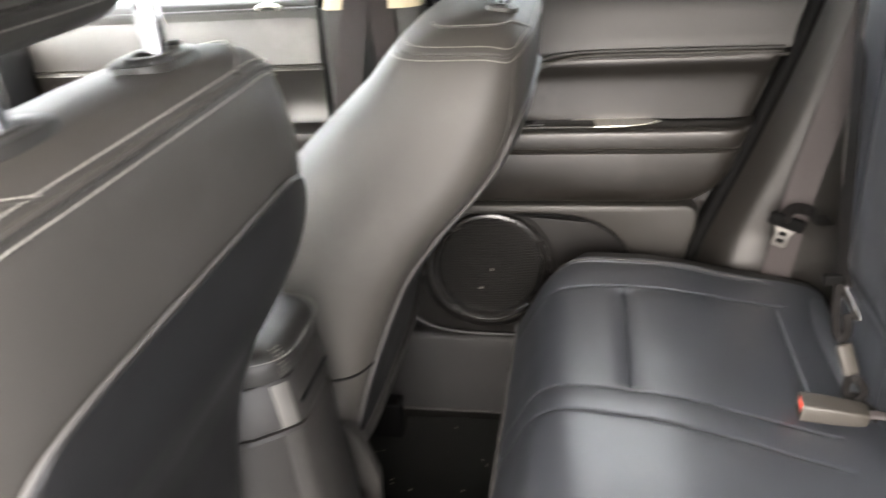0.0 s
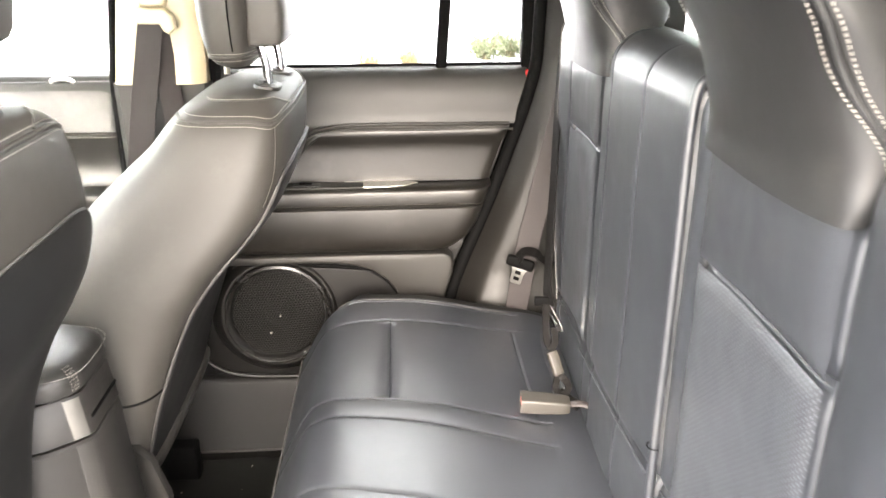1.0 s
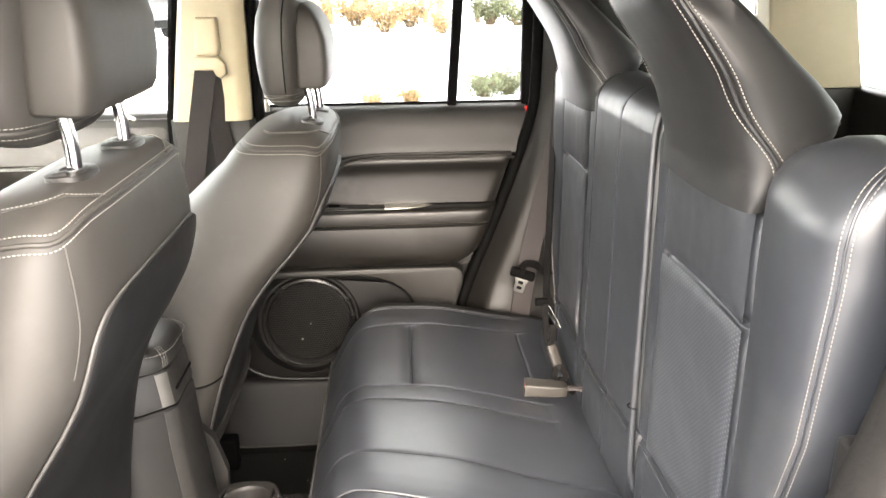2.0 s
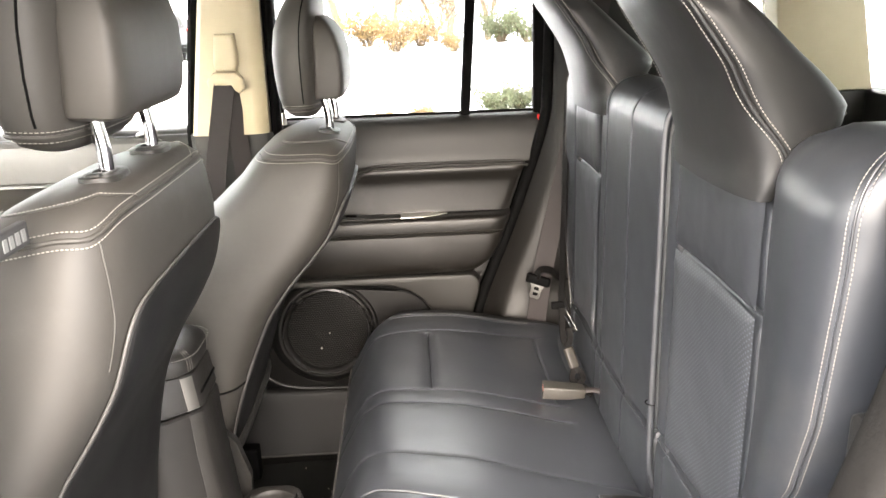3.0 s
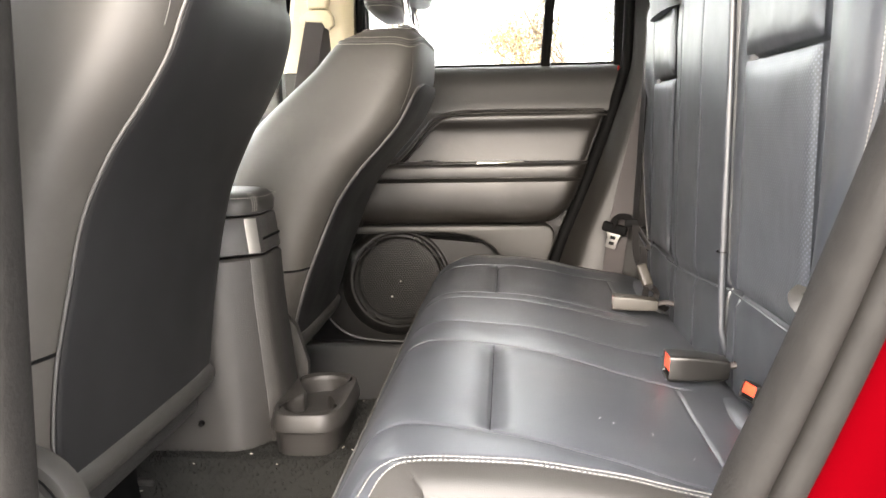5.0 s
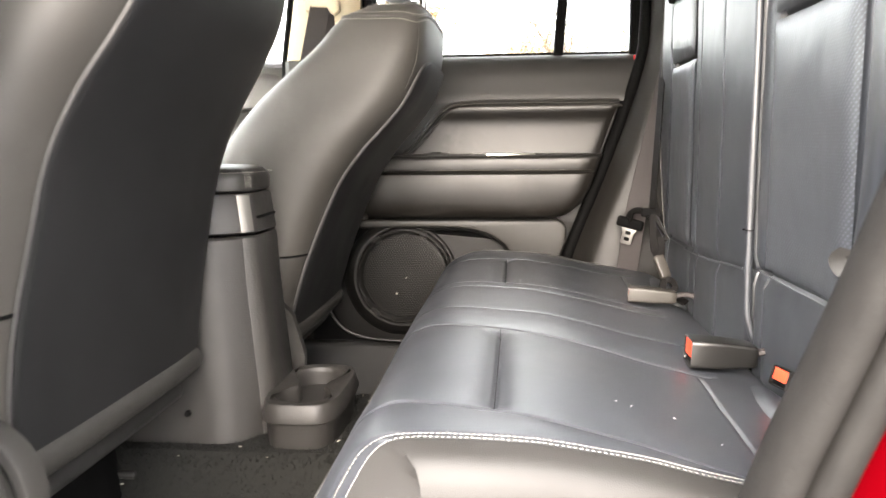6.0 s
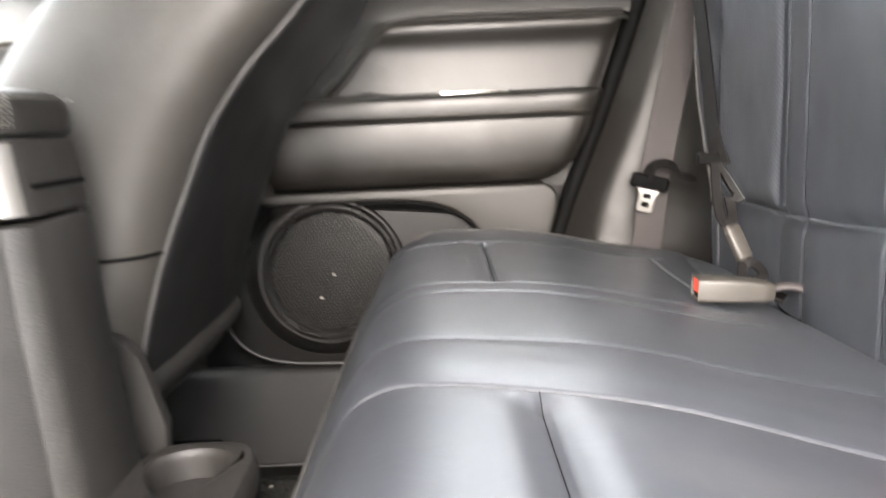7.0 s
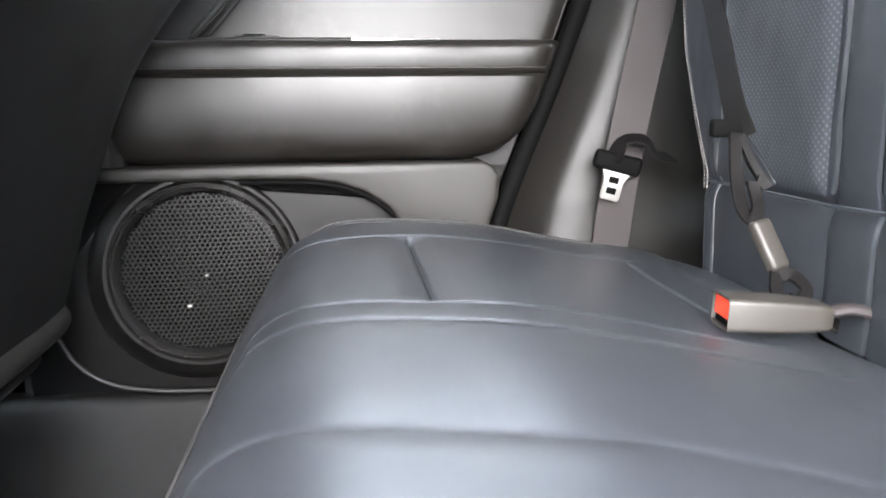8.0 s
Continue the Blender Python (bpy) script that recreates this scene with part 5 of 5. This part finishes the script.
# ---- centre console and cup holder ----
def console():
    t = thing("centre_console", (-0.4, -0.01, 0.08), "dark grey plastic centre console with padded armrest lid", "console")
    def corner(back, half, side):
        return [(back - 0.090, -side), (back - 0.068, -side + 0.0025), (back - 0.046, -side + 0.0105), (back - 0.021, -half - 0.0175), (back - 0.004, -half - 0.003), (back, -half + 0.004)]
    def outline(back, half, side, far=-0.95):
        near = [(far, -side)] + corner(back, half, side)
        return near + [(x, -y) for x, y in near[::-1]]
    def block(levels):
        return loft([[(x, y - 0.008, z) for x, y in outline(b, h, s)] for z, b, h, s in levels])
    part("lower_body", block([(0.06, -0.186, 0.052, 0.118), (0.22, -0.197, 0.050, 0.106), (0.40, -0.212, 0.047, 0.096), (0.464, -0.2150, 0.047, 0.094), (0.4675, -0.2175, 0.045, 0.091)]), CONSOLE_PLASTIC, t)
    part("upper_body", block([(0.4715, -0.2175, 0.045, 0.091), (0.474, -0.2155, 0.047, 0.094), (0.528, -0.222, 0.046, 0.092), (0.531, -0.224, 0.044, 0.090)]), CONSOLE_PLASTIC, t)
    part("slot", rbox(-0.228, -0.2155, -0.050, 0.036, 0.493, 0.497, 0.001), MATTE_BLACK, t)
    # proud corner strip that paints the near bevel's highlight: satin silver above, worn plastic below
    for a, b, mat, lab in ((0.474, 0.529, BEVEL_HIGHLIGHT_SILVER, "satin silver corner strip painting the bevel's highlight"), (0.075, 0.4655, HIGHLIT_STRIP_PLASTIC, "worn grey edge strip, paler for the bevel's highlight")):
        rows = []
        for z in np.linspace(a, b, 14):
            back = interp(z, [(0.06, -0.186), (0.22, -0.197), (0.40, -0.212), (0.464, -0.215), (0.53, -0.222)])
            h = interp(z, [(0.06, 0.052), (0.22, 0.050), (0.40, 0.047), (0.53, 0.046)])
            w = interp(z, [(0.06, 0.118), (0.22, 0.106), (0.40, 0.096), (0.53, 0.092)])
            p, q = (Vector((*c, z)) for c in corner(back, h, w)[3:5])
            p, out = p.lerp(q, 0.12), Vector((q.y - p.y, p.x - q.x, 0)).normalized()
            p, q = p + Vector((0, -0.008, 0)), q + Vector((0, -0.008, 0))
            rows.append([p - out * 0.002, p + out * 0.0008, p.lerp(q, 0.1) + out * 0.0016, p.lerp(q, 0.9) + out * 0.0016, q + out * 0.0008, q - out * 0.002])
        bm, _ = grid_bm(np.array(rows))
        part("corner_trim", bm, mat, t, lab)
    # armrest lid
    rings = []
    for z, g in ((0.533, -0.008), (0.536, -0.003), (0.552, -0.002), (0.561, -0.005), (0.567, -0.011), (0.5705, -0.021), (0.572, -0.036), (0.5725, -0.055)):
        rings.append([(-0.48 + (0.262 + g) * math.copysign(abs(math.cos(a)) ** 0.35, math.cos(a)), -0.008 + (0.090 + g) * math.copysign(abs(math.sin(a)) ** 0.5, math.sin(a)), z) for a in [2 * math.pi * k / 72 for k in range(72)]])
    lid = part("armrest_lid", loft(rings), LID_LEATHER, t, "black leather armrest lid")
    part("lid_stitching", stitches([[(-0.48 + 0.262 * math.copysign(abs(math.cos(a)) ** 0.35, math.cos(a)), -0.008 + 0.084 * math.copysign(abs(math.sin(a)) ** 0.5, math.sin(a)), 0.560) for a in np.linspace(-1.4, 1.4, 60)]], length=0.006, r=0.0009, lift=0.003, up=(1, 0, 1)), STITCH, lid)
    def lid_ring(a, z, g):
        return Vector((-0.48 + (0.2625 + g) * math.copysign(abs(math.cos(a)) ** 0.35, math.cos(a)), -0.008 + (0.0905 + g) * math.copysign(abs(math.sin(a)) ** 0.5, math.sin(a)), z))
    folds = [[lid_ring(a, z, g) for z, g in ((0.540, -0.002), (0.552, -0.0015), (0.561, -0.0045), (0.567, -0.0105), (0.5695, -0.0165))] for a in (-0.42, -0.36, -0.30)]
    part("corner_stitching", stitches([smooth_path(f, 4) for f in folds], length=0.005, r=0.0008, lift=0.001, up=(0.6, -0.6, 0.5)), STITCH, lid)
    part("screw", tube([(-0.312, -0.112, 0.211), (-0.312, -0.121, 0.210)], [0.005, 0.004], 10, (0, 0, 1)), MATTE_BLACK, t, "black trim screw")
    part("base_flange", rbox(-0.46, -0.372, -0.17, -0.11, 0.128, 0.140, 0.005), PLASTIC, t)

    c = thing("cup_holder", (-0.14, -0.03, 0.10), "black plastic double cup holder behind the console", "cup holder")
    cx, cy = -0.147, -0.028
    def rr(grow, z, lean=0.0):
        out = []
        for k in range(72):
            a = 2 * math.pi * k / 72
            ca, sa = math.cos(a), math.sin(a)
            n = 3.8
            out.append((cx + (0.055 + grow) * math.copysign(abs(ca) ** (2 / n), ca), cy + (0.104 + grow) * math.copysign(abs(sa) ** (2 / n), sa), z + lean * sa))
        return out
    part("body", loft([rr(-0.008, 0.07), rr(0.000, 0.196), rr(0.002, 0.2025)]), CONSOLE_PLASTIC, c)
    # the top collar with two round wells joined by a slot
    def well(z, shrink=0.0):
        out = []
        for k in range(72):
            a = 2 * math.pi * k / 72
            R, d = 0.041 - shrink, 0.047
            ca, sa = math.cos(a), math.sin(a)
            # union of two circles along y, seen from the middle
            dd = d * abs(sa)
            q = R * R - (d * ca) ** 2
            rho = dd + math.sqrt(q) if q > 0 else None
            neck = 0.020 - shrink
            side = neck / max(abs(ca), 1e-3)
            rho = max(rho or 0, min(side, 0.06) if abs(sa) < 0.75 else 0)
            out.append((cx + rho * ca, cy + rho * sa, z))
        return out
    top = 0.232
    part("collar", loft([rr(0.001, 0.203), rr(0.006, 0.205), rr(0.0065, 0.208), rr(0.004, 0.219), rr(0.0015, top - 0.003), rr(0.0, top - 0.0008), rr(-0.003, top), rr(-0.006, top + 0.0003), well(top - 0.001, -0.003), well(top - 0.004, -0.0005), well(top - 0.010, 0.0), well(0.16, 0.002), well(0.115, 0.004)], False), CONSOLE_PLASTIC, c, "satin grey rim with two round wells")
    part("well_floor", rbox(cx - 0.045, cx + 0.045, cy - 0.09, cy + 0.09, 0.112, 0.118, 0.002), MATTE_BLACK, c)


console()


# ---- rear belts and buckles ----
def buckle(name, at, aim, size, mat, label, faceup=0.3):
    """A seat belt buckle: tapered body with a red button at its front end and a short strap loop behind."""
    L, W, T = size
    d = Vector(aim).normalized()
    side = d.cross(Vector((0, 0, 1))).normalized()
    up = side.cross(d)
    m = Matrix((( *d, 0), (*side, 0), (*up, 0), (0, 0, 0, 1))).transposed()
    m = Matrix.Translation(at) @ m
    t = thing(name, at, label, "buckle", "rear belt buckles")
    rings = []
    for u, w, h in ((0.06, 0.86, 0.82), (0.005, 0.88, 0.86), (0.0, 0.96, 0.96), (0.02, 1, 1), (0.5, 0.97, 0.95), (0.85, 0.86, 0.82), (0.97, 0.78, 0.72), (1.0, 0.66, 0.6)):
        rings.append([m @ Vector((u * L, W / 2 * w * math.copysign(abs(math.cos(a)) ** 0.25, math.cos(a)), T / 2 * h * math.copysign(abs(math.sin(a)) ** 0.25, math.sin(a)))) for a in [2 * math.pi * k / 40 for k in range(40)]])
    part("body", loft(rings), mat, t)
    b = rbox(0.0015, 0.007, -W * 0.42, W * 0.42, -T * 0.18, T * 0.40, 0.0012)
    bmesh.ops.transform(b, matrix=m, verts=b.verts)
    part("release_button", b, BUCKLE_RED, t, "bright red release button")
    b = rbox(0.0025, 0.008, -W * 0.38, W * 0.38, -T * 0.40, -T * 0.22, 0.001)
    bmesh.ops.transform(b, matrix=m, verts=b.verts)
    part("tongue_slot", b, MATTE_BLACK, t)
    loop_path = [m @ Vector(p) for p in ((L * 0.96, 0, 0), (L + 0.012, 0.004, 0.006), (L + 0.03, 0.006, 0.004), (L + 0.045, 0.002, -0.012), (L + 0.055, 0, -0.03))]
    part("cable_loop", tube(smooth_path(loop_path, 5), 0.0042, 8, (0.3, 1, 0.2), 1.6), BELT, t, "grey sheathed cable")
    return t


buckle("belt_buckle", (0.366, 0.190, 0.337), (1, -0.10, -0.06), (0.082, 0.036, 0.026), BUCKLE_GREY, "grey seat belt buckle lying on the bench")
buckle("belt_buckle", (0.386, -0.200, 0.340), (1, 0.0, -0.05), (0.082, 0.044, 0.036), GLOSS_BLACK, "black seat belt buckle with red button on the bench")
buckle("belt_buckle", (0.466, -0.297, 0.337), (0.9, 0.25, -0.3), (0.05, 0.032, 0.024), GLOSS_BLACK, "black buckle tucked in the seat gap, red end showing")


def outer_belt():
    t = thing("seat_belt", (0.44, 0.60, 0.3), "grey outer rear seat belt with parked steel tongue", "seat belt")
    part("webbing", ribbon(smooth_path([(0.575, 0.630, 1.10), (0.527, 0.624, 0.84), (0.474, 0.612, 0.60), (0.440, 0.604, 0.44), (0.418, 0.600, 0.28)], 8), 0.047, 0.0025, (-0.25, -1, 0)), BELT, t)
    tg = part("tongue_grip", rbox(-0.030, 0.030, -0.007, 0.007, -0.012, 0.012, 0.006), MATTE_BLACK, t, "black plastic tongue grip")
    tg.matrix_basis = Matrix.Translation(Vector((0.424, 0.588, 0.418)) - t.location) @ pose(0, 0, 0, 0, 14, -18)
    tg.matrix_parent_inverse = Matrix()
    bm = plate([(-0.010, -0.044), (0.010, -0.044), (0.0125, -0.040), (0.0125, -0.02), (0.018, -0.006), (-0.018, -0.006), (-0.0125, -0.02), (-0.0125, -0.040)], -0.0012, 0.0012, 0.0005)
    tn = part("tongue", bm, STEEL, t, "bright steel tongue")
    tn.matrix_parent_inverse = Matrix()
    tn.matrix_basis = Matrix.Translation(Vector((0.424, 0.586, 0.414)) - t.location) @ pose(0, 0, 0, 0, 14, -18)
    for dz in (-0.018, -0.032):
        hole = part("tongue_hole", rbox(-0.006, 0.006, -0.0022, 0.0022, dz - 0.004, dz + 0.004, 0.001), MATTE_BLACK, tn)
        hole.matrix_parent_inverse = Matrix()
    part("folded_strap", ribbon(smooth_path([(0.418, 0.588, 0.424), (0.430, 0.580, 0.446), (0.452, 0.572, 0.446), (0.470, 0.575, 0.428), (0.492, 0.585, 0.424)], 6), 0.024, 0.003, (0, -0.5, 1)), BELT_DARK, t)


outer_belt()


def centre_belt():
    t = thing("centre_seat_belt", (0.44, 0.25, 0.34), "dark centre seat belt hanging with its mini buckle", "seat belt")
    path = smooth_path([(0.512, 0.70, 0.93), (0.490, 0.625, 0.84), (0.466, 0.52, 0.722), (0.442, 0.412, 0.608), (0.424, 0.330, 0.520), (0.418, 0.299, 0.486), (0.424, 0.290, 0.462)], 10)
    part("webbing", ribbon([p + Vector((0.007, 0, 0)) for p in path], 0.023, 0.0026, (-0.8, -0.6, -0.2)), BELT_DARK, t)
    part("slider", rbox(0.402, 0.436, 0.290, 0.300, 0.462, 0.478, 0.003), MATTE_BLACK, t, "black strap slider")
    part("latch_plate", ribbon([(0.426, 0.292, 0.462), (0.438, 0.282, 0.440), (0.448, 0.274, 0.420)], 0.016, 0.003, (-1, -0.4, 0)), CHROME, t, "small steel latch plate")
    part("lower_loop", ribbon(smooth_path([(0.422, 0.290, 0.466), (0.422, 0.284, 0.430), (0.424, 0.274, 0.402), (0.430, 0.266, 0.394), (0.436, 0.270, 0.404), (0.436, 0.282, 0.424)], 6), 0.013, 0.0028, (0.3, -1, 0.4)), BELT_DARK, t)
    bm = rbox(-0.010, 0.010, -0.006, 0.006, -0.022, 0.022, 0.004)
    bmesh.ops.transform(bm, matrix=Matrix.Translation((0.434, 0.246, 0.375)) @ pose(0, 0, 0, -28, -8, 20), verts=bm.verts)
    part("mini_buckle", bm, BUCKLE_GREY, t, "small grey mini buckle")
    part("anchor_loop", ribbon(smooth_path([(0.437, 0.236, 0.354), (0.432, 0.224, 0.338), (0.440, 0.212, 0.332), (0.452, 0.216, 0.342), (0.448, 0.230, 0.352), (0.438, 0.236, 0.352)], 6), 0.012, 0.003, (0.2, -1, 0.3)), BELT_DARK, t)
    part("anchor_strap", ribbon(smooth_path([(0.436, 0.218, 0.336), (0.452, 0.205, 0.326), (0.468, 0.195, 0.318)], 5), 0.02, 0.003, (0, -0.3, 1)), BELT_DARK, t)


centre_belt()
strap = thing("pull_strap", (0.46, -0.475, 0.49), "short grey fold-down strap tab on the backrest", "strap")
part("tab", ribbon(smooth_path([(0.462, -0.466, 0.505), (0.452, -0.472, 0.498), (0.455, -0.484, 0.488), (0.474, -0.492, 0.484)], 6), 0.015, 0.004, (-0.6, -0.5, 0.7)), PLASTIC_GREY, strap)
ring = thing("release_lever", (0.5, -0.60, 0.70), "small dark plastic seat release lever on the bolster", "lever")
part("lever", rbox(0.488, 0.515, -0.622, -0.598, 0.60, 0.728, 0.006), PLASTIC, ring)


# ---- outside: snow, trees, parked car ----
def ground_height(x, y):
    d = max(0, y - 2)
    z = -0.44 - min(0.55, 0.03 * d)
    z += 1.1 * math.exp(-((y - 19) / 4.0) ** 2) * (1 / (1 + math.exp(-(x + 6) / 1.2)))
    z += 0.39 / (1 + math.exp((x + 5.5) / 0.7)) * min(1, max(0, (y - 12) / 10))
    return z + 0.10 * noise.noise((x * 0.35, y * 0.35, 0)) * min(1, d / 4)


gx = np.concatenate([np.linspace(-400, -42, 12), np.linspace(-40, 40, 81), np.linspace(42, 400, 12)])
gy = np.concatenate([np.linspace(-300, -22, 8), np.linspace(-20, 60, 81), np.linspace(62, 700, 14)])
bm, _ = grid_bm(np.array([[(x, y, ground_height(x, y)) for y in gy] for x in gx]))
tagged(part("ground", bm, SNOW), "snow-covered ground beside the car", "ground", kind="structure")


# added dark ground, out of view, that keeps snow light from bouncing inside
bm, _ = grid_bm(np.array([[(x, y, ground_height(x, y) + 0.03) for y in np.linspace(-14, 4.5, 38)] for x in np.linspace(-38, 38, 77)]))
tagged(part("unseen_lot", bm, DARK_ASPHALT), "unseen dark asphalt laid round the car to cut bounced light", "parking lot", kind="structure")


def tree(at, height, seed, leaf, label, leaves=2600, size=0.05, spread=1.0):
    rng = random.Random(seed)
    t = thing("tree", at, label, "tree", "trees outside")
    segs = []

    def grow(p, d, length, r, level):
        q, pts = Vector(p), [Vector(p)]
        for _ in range(4):
            d = (d + Vector((rng.uniform(-1, 1), rng.uniform(-1, 1), rng.uniform(-0.3, 0.6))) * 0.22).normalized()
            q = q + d * length / 4
            pts.append(q.copy())
        segs.append((pts, r, level))
        if level < 5:
            for k in range(rng.randint(2, 4)):
                base = pts[rng.randint(1, 4)]
                nd = (d + Vector((rng.uniform(-1, 1), rng.uniform(-1, 1), rng.uniform(-0.2, 0.7))) * 1.1 * spread).normalized()
                grow(base, nd, length * rng.uniform(0.55, 0.75), r * 0.55, level + 1)
    grow(Vector(at) + Vector((0, 0, -0.2)), Vector((0, 0, 1)), height * 0.42, height * 0.02, 0)
    wood = joined(*[tube(p, [r * (1 - 0.14 * i) for i in range(len(p))], 5, (0.3, 1, 0.1)) for p, r, l in segs])
    part("trunk", wood, BARK, t)
    verts, faces = [], []
    twigs = [p for p, r, l in segs if l >= 3]
    for _ in range(leaves):
        pts = rng.choice(twigs)
        c = rng.choice(pts) + Vector((rng.gauss(0, 1), rng.gauss(0, 1), rng.gauss(0, 1))) * 0.16
        u = Vector((rng.gauss(0, 1), rng.gauss(0, 1), rng.gauss(0, 1))).normalized()
        v = u.orthogonal().normalized()
        s = size * rng.uniform(0.5, 1.3)
        b = len(verts)
        verts += [c + u * s, c + v * s * 0.6, c - u * s, c - v * s * 0.6]
        faces.append((b, b + 1, b + 2, b + 3))
    me = bpy.data.meshes.new("crown")
    me.from_pydata([tuple(v) for v in verts], [], faces)
    me.materials.append(leaf)
    cr = new("crown", me)
    cr.parent, cr.matrix_parent_inverse = t, t.matrix_world.inverted()
    return t


for x, y, h, sd, leaf, lab, n in ((-1.5, 20, 7, 1, LEAF_GOLD, "bare tree with dry golden leaves", 3200), (-0.3, 23, 6, 2, LEAF_GOLD, "bare tree with dry golden leaves", 2400),
                                  (1.0, 21, 5, 7, LEAF_GOLD, "small bare tree with golden twigs", 1500), (2.6, 22, 6, 3, LEAF_GREEN, "grey-green leafy tree on the snow bank", 1500),
                                  (3.7, 20, 5, 6, LEAF_GREEN, "grey-green leafy tree on the snow bank", 1300), (-5.5, 27, 7, 4, LEAF_GOLD, "bare tree with few dry leaves", 900),
                                  (1.8, 30, 8, 5, LEAF_GOLD, "bare grey winter tree", 700), (6.5, 24, 7, 8, LEAF_GREEN, "grey-green leafy tree on the snow bank", 2000)):
    tree((x, y, ground_height(x, y)), h, sd, leaf, lab, n)


def shrub(at, r, seed, leaf, label):
    rng = random.Random(seed)
    t = thing("shrub", at, label, "shrub", "shrubs on the snow bank")
    stems = []
    for _ in range(26):
        a, l = rng.uniform(0, 6.28), r * rng.uniform(0.6, 1.3)
        o = Vector((math.cos(a), math.sin(a), 0))
        p = Vector(at)
        stems.append([p + o * 0.1 * r, p + o * l * 0.4 + Vector((0, 0, l * 0.6)), p + o * l * 0.7 + Vector((rng.uniform(-0.1, 0.1), 0, l * rng.uniform(0.8, 1.1)))])
    part("stems", joined(*[tube(p, [0.02, 0.012, 0.005], 4, (0.3, 1, 0.1)) for p in stems]), BARK, t)
    verts, faces = [], []
    for _ in range(1500):
        st = rng.choice(stems)
        c = st[rng.randint(1, 2)] + Vector((rng.gauss(0, 1), rng.gauss(0, 1), rng.gauss(0, 1))) * 0.18 * r
        u = Vector((rng.gauss(0, 1), rng.gauss(0, 1), rng.gauss(0, 1))).normalized()
        v = u.orthogonal().normalized()
        s = 0.05 * min(1, r + 0.25) * rng.uniform(0.5, 1.4)
        b = len(verts)
        verts += [c + u * s, c + v * s * 0.6, c - u * s, c - v * s * 0.6]
        faces.append((b, b + 1, b + 2, b + 3))
    me = bpy.data.meshes.new("foliage")
    me.from_pydata([tuple(v) for v in verts], [], faces)
    me.materials.append(leaf)
    cr = new("foliage", me)
    cr.parent, cr.matrix_parent_inverse = t, t.matrix_world.inverted()


for k, (x, y, r, leaf) in enumerate(((-1.7, 17.5, 0.6, LEAF_GOLD), (-0.8, 18.4, 0.65, LEAF_GOLD), (-0.1, 17.4, 0.6, LEAF_GOLD), (0.5, 18.2, 0.55, LEAF_GOLD), (1.25, 17.2, 0.35, LEAF_GOLD), (2.5, 18.6, 0.6, LEAF_GREEN), (3.1, 18.2, 0.5, LEAF_GREEN),
                                      (1.55, 11.4, 0.32, LEAF_GREEN), (1.95, 11.6, 0.30, LEAF_GREEN), (2.3, 11.2, 0.26, LEAF_GREEN), (-0.2, 10.8, 0.14, LEAF_GOLD), (0.35, 11.0, 0.16, LEAF_GOLD))):
    shrub((x, y, ground_height(x, y) - 0.03), r, 20 + k, leaf, "low dry shrub in the snow" if leaf is LEAF_GOLD else "low green shrub in the snow")


def parked_car(at, turn):
    t = thing("parked_car", (0, 0, 0), "dark parked car with red tail lamps on the snowy lot", "car")
    prof = [(-2.2, 0.35), (-2.25, 0.75), (-2.1, 0.95), (-1.2, 1.05), (-0.5, 1.60), (0.6, 1.70), (1.7, 1.62), (2.05, 1.1), (2.15, 0.9), (2.15, 0.35)]
    rings = []
    for y, k in ((-0.86, 0.93), (-0.88, 1.0), (0.88, 1.0), (0.86, 0.93)):
        rings.append([(x * (0.99 if abs(y) < 0.87 else 1), y * (1 - 0.14 * max(0, z - 0.95)), z) for x, z in prof])
    part("body", loft(rings), CAR_DARK, t)
    for s in (-1, 1):
        for xw in (-1.35, 1.35):
            w = part("wheel", tube([(xw, s * 0.70, 0.34), (xw, s * 0.90, 0.34)], 0.34, 24, (0, 0, 1)), TYRE, t)
            part("rim", tube([(xw, s * 0.89, 0.34), (xw, s * 0.915, 0.34)], 0.21, 20, (0, 0, 1)), SILVER, w)
        for x0, x1 in ((-0.55, 0.35), (0.42, 1.5)):
            part("window", plate([(x0, 1.10), (x1, 1.10), (x1 - 0.12, 1.52), (x0 + (0.35 if x0 < 0 else 0.02), 1.52)], s * 0.86, s * 0.835, 0.0), GLOSS_BLACK, t)
        part("tail_lamp", rbox(1.98, 2.16, s * 0.72 - 0.12, s * 0.72 + 0.12, 0.92, 1.15, 0.02), TAIL, t, "red tail lamp")
        part("wheel_arch", tube(smooth_path([(1.35 + 0.40 * math.cos(a), s * 0.885, 0.34 + 0.40 * math.sin(a)) for a in np.linspace(0.1, 3.04, 10)], 3), 0.035, 8, (0, 1, 0.01)), MATTE_BLACK, t)
    part("rear_window", loft([[(2.05 - 0.67 * (z - 1.1) + dx, y, z) for y, z in ((-0.62, 1.14), (0.62, 1.14), (0.54, 1.54), (-0.54, 1.54))] for dx in (-0.02, 0.012)]), GLOSS_BLACK, t)
    part("rear_bumper", rbox(2.08, 2.24, -0.86, 0.86, 0.36, 0.62, 0.05), MATTE_BLACK, t, "black plastic rear bumper")
    part("plate", rbox(2.15, 2.18, -0.26, 0.26, 0.78, 0.90, 0.01), LABEL_INK, t, "plain pale plate")
    t.matrix_basis = Matrix.Translation(at) @ pose(0, 0, 0, 0, 0, turn)


parked_car((-9.27, 27.6, ground_height(-9.27, 27.6) - 0.02), -42)
